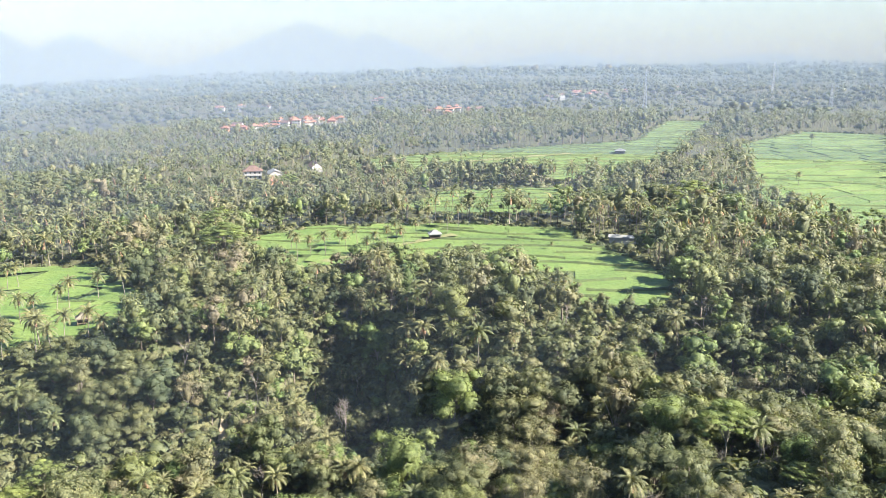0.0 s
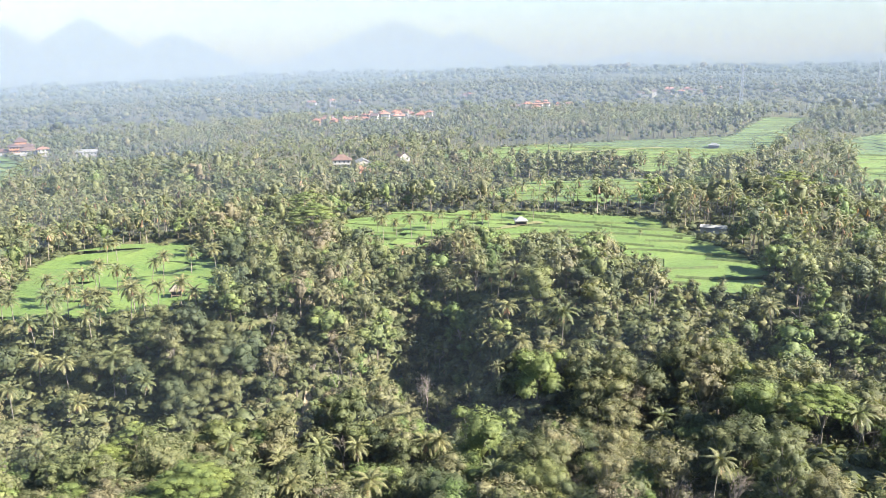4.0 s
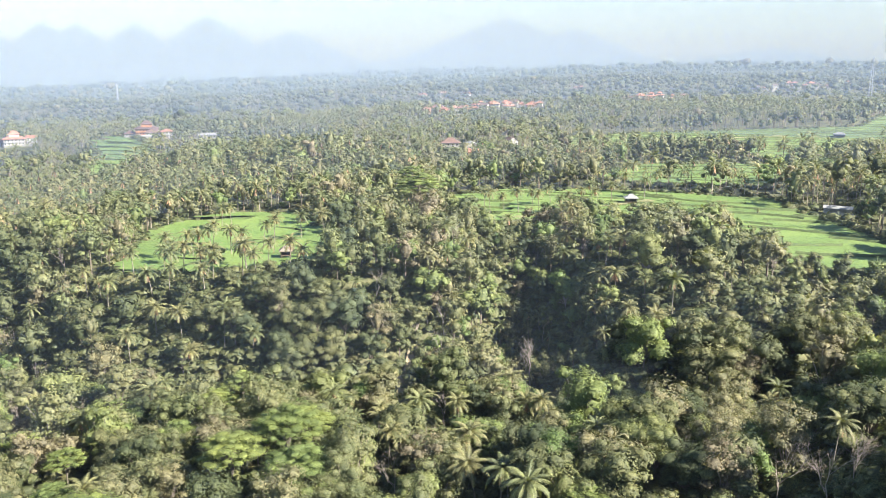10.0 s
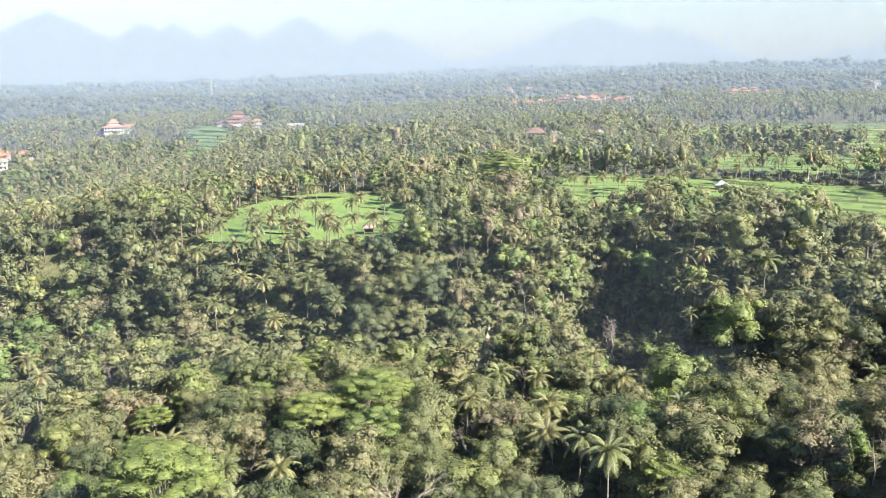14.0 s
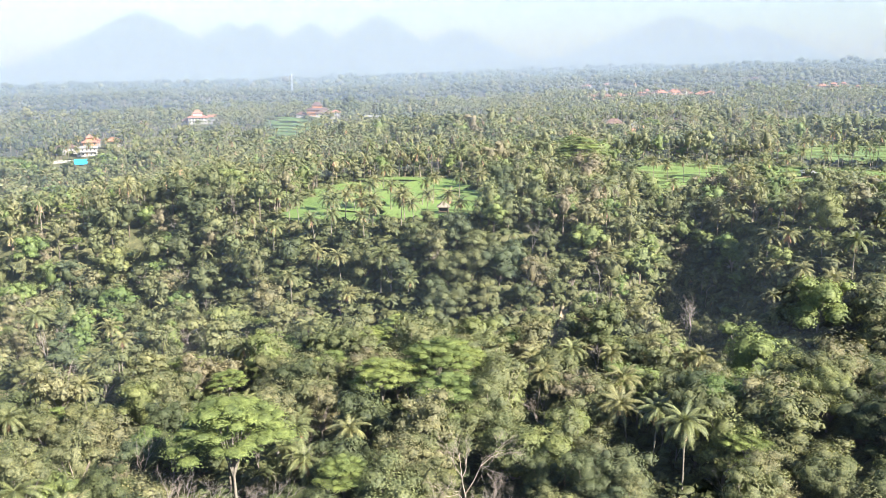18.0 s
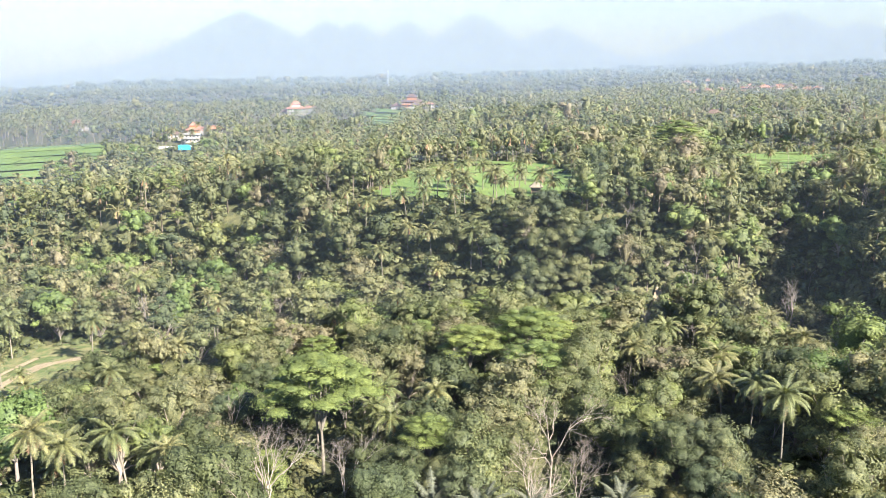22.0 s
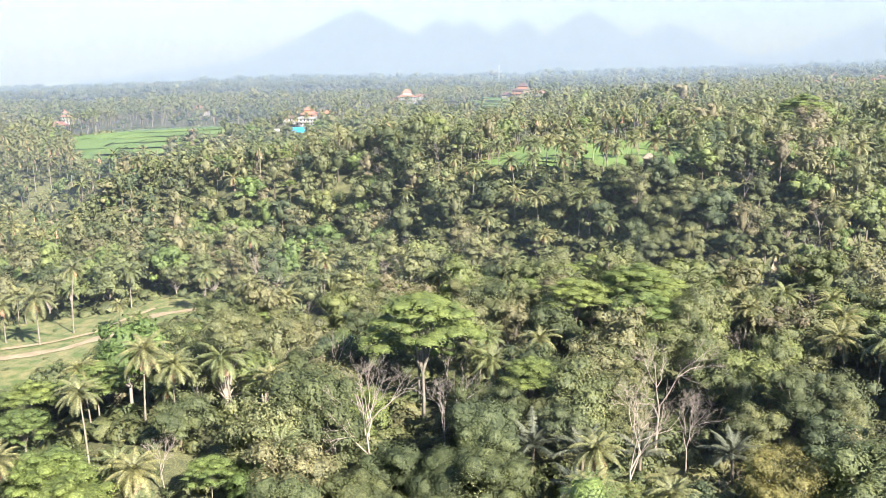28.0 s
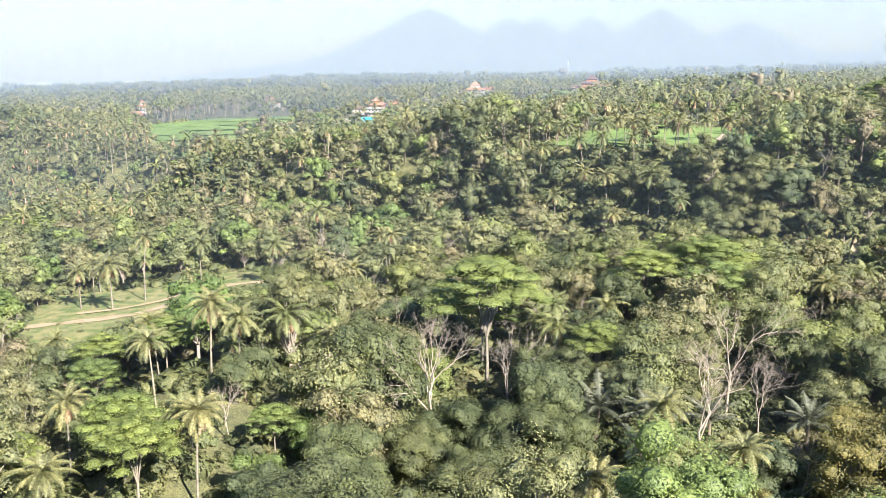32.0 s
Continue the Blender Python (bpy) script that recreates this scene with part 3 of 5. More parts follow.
def kinds_at(x, y, near):
    """Palms in groves, broadleaf trees between them."""
    palmy = 0.5 + 0.35 * wave(x, y, 60, 0.4) + 0.15 * wave(x, y, 17, 3.0)
    gorge = smooth((np.interp(x, EDGE_X, EDGE_Y) - y) / 30)
    p = np.clip(palmy * np.where(near, 0.38 - 0.14 * gorge, 0.9), 0.06, 0.82)
    u, w = rng.uniform(0, 1, x.shape), rng.uniform(0, 1, x.shape)
    w = np.where((x > -75) & (y < 150) & ((w > 0.3) & (w < 0.55) | (w > 0.85)), 0.2, w)
    other = np.select([w < 0.3, w < 0.74, w < 0.8, w < np.where((x < -50) & (y < 190), 0.85, 0.815)], ["dark", "olive", "bare", "umbrella"], "bright")
    low = (before_field(x, y) > 0.5) | ravine_at(x, y)
    return np.where((u < p) & ~low, "palm", np.where(low & (other == "umbrella"), "dark", other))


# landmarks: kind, x, y, size, turn
LANDMARKS = [("umbrella", -91, 352, 1.55, 10), ("bare", -29, 250, 0.75, 0), ("palm", -122, 232, 0.95, 40), ("umbrella", -88, 158, 1.35, 60), ("umbrella", -104, 131, 1.3, 140), ("umbrella", -74, 178, 1.2, 1), ("umbrella", -66, 150, 1.1, 3),
             ("dark", -112, 106, 1.3, 0), ("dark", -101, 98, 1.2, 80), ("palm", -50, 100, 1.0, 0), ("bare", -95, 105, 1.5, 50), ("bare", -81, 110, 1.4, 120), ("bare", -92, 101, 1.2, 200), ("umbrella", 58, 257, 0.8, 0), ("bare", 52, 172, 0.7, 2), ("bare", 60, 173, 0.6, 3), ("bare", 67, 170, 0.65, 4), ("bare", 44, 168, 0.5, 1),
             ("bright", 3, 268, 1.2, 0), ("dark", 35, 238, 1.3, 0), ("dark", 44, 246, 1.2, 90), ("dark", -95, 232, 1.3, 0), ("dark", -104, 236, 1.2, 0), ("dark", -86, 236, 1.25, 50),
             ("sugar", -62, 118, 1.0, 0), ("sugar", -54, 122, 1.1, 70), ("sugar", -38, 126, 1.0, 130), ("sugar", -46, 108, 0.9, 20), ("sugar", -54, 105, 0.9, 200), ("yellow", -22, 112, 0.9, 0), ("yellow", -34, 95, 0.7, 90),
             ("palm", -216, 111, 1.35, 0), ("palm", -213, 121, 1.4, 90), ("palm", 35, 213, 1.0, 0), ("palm", 11, 259, 1.0, 10),
             ("palm", -92, 56, 1.0, 31), ("palm", -116, 52, 1.0, 72), ("palm", -121, 68, 0.95, 13), ("palm", -50, 83, 1.0, 54), ("palm", -37, 95, 0.9, 5), ("palm", -103, 42, 1.0, 26), ("palm", -141, 112, 1.1, 87), ("palm", -162, 105, 1.1, 8),
             ("umbrella", -146, 72, 0.9, 21), ("umbrella", -134, 78, 0.8, 43), ("dark", -77, 83, 1.0, 1), ("dark", -67, 81, 1.0, 32), ("dark", -70, 94, 0.95, 3), ("dark", -62, 96, 1.0, 64), ("dark", -78, 69, 1.1, 5), ("dark", -83, 61, 1.0, 16),
             ("palm", -218, 128, 1.1, 7), ("palm", -227, 146, 1.1, 28), ("palm", -198, 151, 1.1, 9), ("palm", -178, 150, 1.1, 14), ("palm", -165, 153, 1.05, 51), ("palm", -176, 176, 1.1, 2), ("palm", -205, 128, 0.7, 33), ("palm", -188, 122, 0.7, 4),
             ("bare", -54, 124, 1.1, 25), ("bare", -52, 143, 1.1, 36), ("bare", -51, 173, 1.1, 17), ("bare", -105, 70, 0.9, 8)]

LANDMARKS += [("palm", a, b, 0.85 + 0.03 * (i % 5), 47 * i) for i, (a, b) in enumerate([(-161, 271), (-159, 283), (-156, 293), (-175, 337), (-147, 289), (-144, 294), (-140, 302), (-138, 308), (-172, 340), (-122, 321), (-160, 288), (-168, 280), (-152, 284), (-131, 318)])]
LANDMARKS += [("palm", a, b, 0.75 + 0.04 * (i % 5), 61 * i) for i, (a, b) in enumerate([(-32, 391), (-26, 397), (-13, 413), (2, 425), (8, 436), (-34, 378), (-44, 385), (-18, 393), (-7, 441), (-52, 376), (-60, 384), (-70, 392), (-40, 398), (-22, 408), (-64, 372), (-48, 395), (231, 560), (190, 459), (193, 466), (326, 770), (30, 296), (36, 299), (40, 303), (33, 305), (42, 295), (28, 302)])]

LANDMARKS += [("palm", a, b, 0.85 + 0.04 * (i % 6), 53 * i) for i, (a, b) in enumerate([(-172, 258), (-164, 252), (-155, 256), (-147, 248), (-138, 254), (-128, 262), (-180, 262), (-134, 244), (-120, 262), (-152, 243), (-240, 118), (-228, 108), (-236, 132), (-244, 122)])]

# trees that stand out by their crown or place: kind, size, then where they grow
for kind, size, spots in (
        ("palm", 0.95, [(-6, 290), (10, 250), (20, 237), (28, 240), (-6, 285), (-12, 285), (-10, 281), (5, 258), (-1, 277), (-123, 234), (-131, 226), (-122, 227), (-166, 239), (-136, 232)]),
        ("palm", 0.95, [(-112, 231), (36, 221), (47, 205), (-22, 212), (-28, 216), (-6, 187), (-63, 199), (-44, 211), (-56, 185), (-52, 208), (-257, 130), (-277, 153), (-175, 114), (-161, 128)]),
        ("palm", 0.95, [(-175, 77), (-135, 77), (-118, 52), (-96, 59), (-204, 202), (-184, 154), (-47, 95), (-50, 84)]),
        ("dark", 0.95, [(-103, 231), (-100, 235), (-94, 238), (-90, 244), (-86, 241), (-95, 231), (-88, 233), (-99, 227), (-149, 145), (-148, 136), (-134, 128), (-146, 129), (-92, 99), (-80, 94)]),
        ("bright", 0.9, [(6, 249), (-22, 275), (7, 228), (10, 202)]),
        ("bare", 0.9, [(-34, 293), (37, 205)]),
        ("olive", 1.0, [(58, 257), (19, 228), (22, 222), (25, 229), (31, 235), (20, 218), (14, 227)]),
        ("umbrella", 0.85, [(-135, 65), (-133, 169), (-125, 153), (-110, 219), (-110, 204)]),
        ("bare", 0.95, [(-118, 129), (-103, 139), (-50, 139), (-56, 127)]),
        ("bright", 0.8, [(-43, 101)]),
        ("yellow", 0.8, [(-31, 131)]),
):
    LANDMARKS = [q for q in LANDMARKS if q[0] != kind or all(math.hypot(q[1] - a, q[2] - b) > 5 for a, b in spots)]
    LANDMARKS += [(kind, a, b, size * (0.9 + 0.05 * (i % 5)), 43 * i) for i, (a, b) in enumerate(spots)]
LANDMARKS += [("palm", a, b, 0.9 + 0.04 * (i % 4), 37 * i) for i, (a, b) in enumerate([(-501, 478), (-511, 480), (-520, 488), (-497, 486), (-527, 492), (-505, 512), (-536, 512), (-515, 512)])]
LANDMARKS += [("shrub", 11, 385, 1.1, 0), ("shrub", 7, 383, 0.9, 61), ("shrub", 15, 387, 1.0, 132), ("shrub", 11, 382, 0.8, 13), ("palm", 2, 365, 0.55, 4), ("shrub", 30, 449, 0.7, 50), ("palm", 49, 385, 0.35, 20), ("shrub", -45, 349, 0.7, 80), ("shrub", -55, 345, 0.6, 22)]

# trees known by where their crowns stand: kind, x, y and height of the crown's middle above the datum
CROWNS = [("palm", -104.6, 64.3, -17), ("palm", -121, 78.6, -10), ("palm", -113, 90.7, -10), ("palm", -38.9, 79.2, -9), ("palm", -217.7, 121.7, -18), ("palm", -198, 171, -16), ("palm", -170, 170.6, -20), ("palm", -176, 164, -23),
          ("palm", -122, 232, -2), ("palm", -65, 206, -19), ("palm", -38, 185, -13), ("palm", 37.7, 229, -12), ("palm", 11, 257, 9.5), ("palm", 21.6, 257, 5), ("palm", -5.6, 262.8, 7), ("palm", -8.4, 259, 0), ("palm", 3, 262, 7), ("palm", 16, 264, 9),
          ("palm", 28, 262, 8), ("palm", -2, 252, -1), ("palm", 6, 249, 0), ("palm", -12, 268, 6), ("palm", 33, 266, 9), ("palm", 39, 168, 2), ("palm", -18, 153, -9), ("palm", -31, 168, -12), ("palm", -25, 161, -11), ("palm", 72, 178, 12), ("palm", 66, 150, 8),
          ("bare", -30, 250, -19), ("bare", -88.5, 98, -11), ("bare", -84, 113, -12), ("bare", -47, 108, -11), ("bare", -45, 124, -14), ("bare", -52.8, 131, -12), ("bare", 29, 166, -3), ("bare", 41, 160, 6), ("bare", 36, 158, 4),
          ("umbrella", -95, 121, -6), ("umbrella", -75.5, 171, -8), ("umbrella", -84, 160, -9), ("umbrella", -66, 156, -8), ("umbrella", 64.4, 183, 14), ("umbrella", -97, 51, -15), ("umbrella", -108, 55, -16),
          ("olive", 54.3, 236.8, -3), ("olive", 48.7, 154, 10), ("olive", 56, 150, 9), ("olive", 40.4, 260, 2), ("olive", 36, 254, -2), ("olive", 45, 255, -2), ("olive", 20.8, 235, -7), ("olive", 26, 240, -5), ("olive", 27, 228, -13), ("olive", -60, 303, 6), ("olive", -63, 150, -13), ("olive", -57, 156, -14), ("olive", -50, 150, -15),
          ("olive", -50, 70, -14), ("bright", 3.5, 243, -6), ("bright", 5.8, 173.8, -5), ("bright", -33, 73, -13), ("bright", -12, 215, -15), ("dark", -77, 238.6, -14), ("dark", -96, 95, -8), ("dark", -63, 53, -18), ("dark", -70, 57, -17), ("dark", -56, 65, -15), ("dark", 12, 166, -8), ("yellow", -25, 105, -13), ("sugar", -66, 112, -20), ("sugar", -58, 114, -20), ("sugar", -50, 118, -20)]
MIDDLE = {"palm": 12.0, "tall_palm": 19.0, "bare": 9.5, "umbrella": 13.5, "olive": 9.5, "bright": 8.5, "dark": 8.5, "yellow": 8.0, "sugar": 7.0}
LANDMARKS = [q for q in LANDMARKS if all(math.hypot(q[1] - c[1], q[2] - c[2]) > (7 if q[0] == c[0] else 4.5) for c in CROWNS)]
for i, (kind, px, py, pz) in enumerate(CROWNS):
    rise = pz - float(land(px, py))
    kind = "tall_palm" if kind == "palm" and rise > 15.5 else kind
    LANDMARKS.append((kind, px, py, min(1.6, max(0.6, rise / MIDDLE[kind])), 41 * i))
# palms and a few round trees on the near rim of the western paddies, and palms about the north-western ones
LANDMARKS += [(("palm", "palm", "dark")[i % 3], d * math.sin(radians(a)), d * math.cos(radians(a)), (1.0, 0.9, 0.6)[i % 3], 59 * i) for i, (a, d) in enumerate([(-32, 276), (-31, 284), (-30.2, 279), (-29, 290), (-28.2, 282), (-27.2, 277), (-26.3, 286), (-25.4, 280), (-24.4, 276), (-23.2, 291), (-22.2, 285), (-21.4, 281), (-30, 296), (-26, 300), (-28, 306)])]
LANDMARKS += [(("olive", "dark")[i % 2], d * math.sin(radians(a)), d * math.cos(radians(a)), 0.85 + 0.05 * (i % 3), 71 * i) for i, (a, d) in enumerate([(-30.5, 262), (-28.6, 266), (-27, 261), (-25.4, 267), (-24, 262), (-22.6, 268), (-21.2, 264), (-26.2, 259)])]
LANDMARKS += [("palm", d * math.sin(radians(a)), d * math.cos(radians(a)), 0.9 + 0.06 * (i % 4), 67 * i) for i, (a, d) in enumerate([(-58.5, 470), (-57.6, 455), (-57, 480), (-56.2, 440), (-55.6, 462), (-55, 490), (-54.4, 450), (-53.8, 476), (-58, 430), (-56.8, 418), (-54.8, 425), (-53, 500), (-52.4, 470), (-51.6, 488), (-59.2, 446), (-50.8, 505)])]

x, y = scatter(40, 360, 7.3)
kinds = kinds_at(x, y, True)
stature = (1 - 0.55 * before_field(x, y)) * np.where(ravine_at(x, y), 0.72, 1.0)
order = np.argsort(np.hypot(x + 30, y))
quota = {"palm": 200, "dark": 200, "olive": 200, "umbrella": 60, "bare": 70, "bright": 60}
PLANTED = {}
for kind, px, py, size, turn in LANDMARKS:
    plant(kind, -2 if math.hypot(px, py) < 118 else -1 if math.hypot(px, py) < 190 else 0, int(turn) % 5, px, py, turn, size)
clear = np.ones(len(x), bool)
for kind, px, py, size, turn in LANDMARKS:
    away = math.hypot(px, py)
    for gap in (8, 14):
        clear &= np.hypot(x - px * (1 - gap / away), y - py * (1 - gap / away)) > 4
    near = 1 - (9 if kind in ("bare", "sugar", "yellow", "bright") else 5) / away
    clear &= (np.hypot(x - px, y - py) > (9.5 if kind == "umbrella" else 4.5)) & (np.hypot(x - px * near, y - py * near) > (5 if kind in ("bare", "sugar", "yellow", "bright", "palm", "tall_palm") else 3))
rest = []
for i in order:
    if not clear[i]:
        continue
    k, d = str(kinds[i]), math.hypot(x[i], y[i])
    bearing = math.degrees(math.atan2(x[i], y[i]))
    hidden = d < np.interp(bearing, [-72, -14, 0, 15, 27], [60, 64, 92, 108, 122])
    lod = -2 if d < 100 else -1 if d < 150 else 0 if d < 215 else 1
    if hidden:
        rest.append((k if k != "bare" else "olive", 2, int(rng.integers(5)), float(x[i]), float(y[i]), 0.0, float(rng.uniform(0.8, 1.1))))
        continue
    if stature[i] < 0.55:
        rest += [("shrub", 2 if d < 200 else 3, int(rng.integers(5)), float(x[i] + rng.uniform(-3, 3)), float(y[i] + rng.uniform(-3, 3)), float(rng.uniform(0, 360)), float(rng.uniform(1.0, 1.9))) for _ in range(4)]
        continue
    which, turn, size = int(rng.integers(5)), float(rng.uniform(0, 360)), float(rng.uniform(0.7, 1.35) * stature[i] * (0.84 if k == "palm" else 0.8 if k == "umbrella" else 1.0))
    if quota[k] > 0:
        quota[k] -= 1
        plant(k, lod, which, float(x[i]), float(y[i]), turn, size)
    else:
        rest.append((k, 2 if k != "bare" else 1, which, float(x[i]), float(y[i]), turn, size))
# close growth in the shaded head of the side ravine
gx, gy = [a.ravel() for a in np.meshgrid(np.arange(-62, 2, 4.6), np.arange(226, 322, 4.6))]
gx, gy = gx + rng.uniform(-1.8, 1.8, gx.shape), gy + rng.uniform(-1.8, 1.8, gy.shape)
deep = land(gx, gy) < -6
for a, b in zip(gx[deep], gy[deep]):
    u = rng.uniform()
    rest.append((("olive", "olive", "palm", "dark", "bright", "palm")[int(u * 6)], 2, int(rng.integers(5)), float(a), float(b), float(rng.uniform(0, 360)), float(rng.uniform(0.45, 0.8))))
if rest:
    grove("gorge_woods", "mixed palms and broadleaf trees crowding the gorge rim", rest)


def far_rows(r0, r1, step, lod, grow):
    x, y = scatter(r0, r1, step)
    kinds = kinds_at(x, y, False)
    kinds = np.where((kinds == "bare") & (rng.uniform(0, 1, x.shape) < 0.6), "olive", kinds)
    rows = []
    low = 1 - 0.6 * before_field(x, y)
    for k, a, b, h in zip(kinds, x, y, low):
        if h < 0.56:
            rows.append(("shrub", 4 if lod == 4 else 3, int(rng.integers(5)), float(a), float(b), 0.0, float(rng.uniform(0.9, 1.6))))
            continue
        k = str(k) if lod in (2, 5) or k in ("palm", "dark", "olive", "bright") else "dark"
        k = "dark" if lod in (3, 4) and k == "olive" and b % 1 < (0.9 if lod == 4 else 0.6) else k
        k = ("dark" if a % 1 < 0.6 else "olive") if r0 >= 600 and k == "bright" else k
        k = ("dark" if a % 1 < 0.5 else "olive") if r0 > 2000 and k == "palm" else k
        rows.append((k, lod if k != "bare" else 1, int(rng.integers(4)), float(a), float(b), float(rng.uniform(0, 360)), float(grow * h * rng.uniform(*((0.55, 1.45) if r0 > 1000 else (0.7, 1.25))) * (1.35 if k != "palm" and math.sin(a / 55.0) * math.cos(b / 71.0 + a / 190.0) > 0.35 else 0.75 if k == "palm" and r0 > 1000 else 1.0))))
    return rows


grove("palm_groves", "coconut palms and broadleaf trees round the rice fields", far_rows(360, 600, 8.2, 5, 1.0))
grove("plain_woods", "hazy woods of palms and trees on the plain", far_rows(600, 1150, 11, 3, 1.1))
grove("far_woods", "far hazy woods on the plain", far_rows(1150, 2300, 17.5, 4, 1.3))
grove("horizon_woods", "woods at the horizon fading into haze", far_rows(2300, 4850, 52, 4, 2.3))


def shrub_rows(r0, r1, step):
    x, y = scatter(r0, r1, step)
    near = [(q[1] + rng.uniform(-5, 5), q[2] + rng.uniform(-5, 5)) for q in LANDMARKS for _ in range(5) if math.hypot(q[1], q[2]) < 330]
    near = [(a, b) for a, b in near if bool(open_ground(a, b))]
    x, y = np.append(x, [q[0] for q in near]), np.append(y, [q[1] for q in near])
    return [("shrub", 3 if math.hypot(a, b) > 150 else 2, int(rng.integers(5)), float(a), float(b), float(rng.uniform(0, 360)), float(rng.uniform(0.7, 1.5))) for a, b in zip(x, y)]


def hedge_rows(step):
    """Shrubs and banana clumps round the rims of the fields."""
    rows = []
    for poly in (*FIELDS.values(), CLEARINGS["terrace_plot"]):
        for (x0, y0), (x1, y1) in zip(poly, poly[1:] + poly[:1]):
            n = max(1, int(math.hypot(x1 - x0, y1 - y0) / step))
            for k in range(n):
                f = (k + rng.uniform(0, 1)) / n
                a, b = x0 + (x1 - x0) * f + rng.uniform(-3, 3), y0 + (y1 - y0) * f + rng.uniform(-3, 3)
                rows.append(("shrub", 3 if math.hypot(a, b) < 500 else 4, int(rng.integers(5)), float(a), float(b), float(rng.uniform(0, 360)), float(rng.uniform(0.5, 1.3))))
    return rows


def slope_rows(step):
    """More of the same where the gorge sides are steep."""
    x, y = scatter(150, 345, step)
    steep = np.hypot(land(x + 2, y) - land(x - 2, y), land(x, y + 2) - land(x, y - 2)) / 4 > 0.42
    return [("shrub", 3 if rng.uniform() < 0.6 else 2, int(rng.integers(5)), float(a), float(b), float(rng.uniform(0, 360)), float(rng.uniform(0.7, 1.5))) for a, b in zip(x[steep], y[steep])]


grove("slope_shrubs", "leafy creepers and shrubs hanging on the steep gorge sides", slope_rows(3.4), "undergrowth")
grove("shrubs", "dense leafy undergrowth filling the gorge floor and slopes", shrub_rows(64, 345, 5.1), "undergrowth")
x, y = scatter(345, 640, 9.0)
grove("grove_shrubs", "low leafy undergrowth beneath the palm groves", [("shrub", 3 if math.hypot(a, b) < 460 else 4, int(rng.integers(5)), float(a), float(b), float(rng.uniform(0, 360)), float(rng.uniform(0.8, 1.6))) for a, b in zip(x, y)], "undergrowth")
grove("field_hedges", "low shrubs and banana clumps along the rims of the fields", hedge_rows(3.2), "undergrowth")


def tuft_rows():
    """Low bushes and rank grass tufts scattered over the clearing."""
    rows = []
    for poly, n in ((CLEARINGS["terrace_plot"], 90),):
        xs, ys = [p[0] for p in poly], [p[1] for p in poly]
        for _ in range(n):
            a, b = float(rng.uniform(min(xs), max(xs))), float(rng.uniform(min(ys), max(ys)))
            if inside(poly, a, b):
                rows.append(("shrub", 2, int(rng.integers(5)), a, b, float(rng.uniform(0, 360)), float(rng.uniform(0.15, 0.45))))
    return rows


grove("clearing_tufts", "low bushes and rank grass tufts on the clearing", tuft_rows(), "undergrowth")

# ---------------------------------------------------------------- small meshes and parts
def part(name, me, parent, label="", place=None):
    ob = new(name, me)
    ob.parent = parent
    if place is not None:
        ob.matrix_basis = place
    return tagged(ob, label) if label else ob


def block(name, mat, x0, x1, y0, y1, z0, z1, bevel=0.03, taper=0.0):
    """A slab with softened edges; taper draws its top in."""
    bm = bmesh.new()
    bmesh.ops.create_cube(bm, size=1)
    for v in bm.verts:
        t = 1 - (taper if v.co.z > 0 else 0)
        v.co = Vector(((x0 + x1) / 2 + v.co.x * (x1 - x0) * t, (y0 + y1) / 2 + v.co.y * (y1 - y0) * t, (z0 + z1) / 2 + v.co.z * (z1 - z0)))
    if bevel:
        bmesh.ops.bevel(bm, geom=bm.edges[:], offset=bevel, segments=1, affect="EDGES")
    me = bpy.data.meshes.new(name)
    bm.to_mesh(me)
    bm.free()
    me.materials.append(mat)
    return me


def hip_roof(name, mat, w, d, z, rise, eave=0.9, ridge=None, thick=0.25):
    """Hipped roof with eaves, as a closed shell: underside, fascia and slopes with a slight kick at the eave."""
    a, b = w / 2 + eave, d / 2 + eave
    r = max(0.0, a - b) if ridge is None else ridge
    rings = [(a, b, z - thick), (a, b, z), (a * 0.62 + r * 0.38, b * 0.62, z + rise * 0.3), (r + 0.15, 0.15, z + rise)]
    vs, fs = [], []
    for p, q, h in rings:
        vs += [(-p, -q, h), (p, -q, h), (p, q, h), (-p, q, h)]
    fs.append((3, 2, 1, 0))
    for i in range(3):
        for s in range(4):
            fs.append((4 * i + s, 4 * i + (s + 1) % 4, 4 * i + 4 + (s + 1) % 4, 4 * i + 4 + s))
    fs.append((12, 13, 14, 15))
    me = bpy.data.meshes.new(name)
    me.from_pydata(vs, [], fs)
    me.materials.append(mat)
    return me


def gable_roof(name, mat, w, d, z, rise, eave=0.6, thick=0.15):
    a, b = w / 2 + eave, d / 2 + eave
    vs, fs = [], []
    for x in (-a, a):
        vs += [(x, -b, z), (x, 0, z + rise), (x, b, z), (x, b, z + thick), (x, 0, z + rise + thick), (x, -b, z + thick)]
    for s in range(6):
        fs.append((s, (s + 1) % 6, 6 + (s + 1) % 6, 6 + s))
    fs += [(0, 5, 4, 1), (1, 4, 3, 2), (6, 7, 10, 11), (7, 8, 9, 10)]
    me = bpy.data.meshes.new(name)
    me.from_pydata(vs, [], fs)
    me.materials.append(mat)
    return me


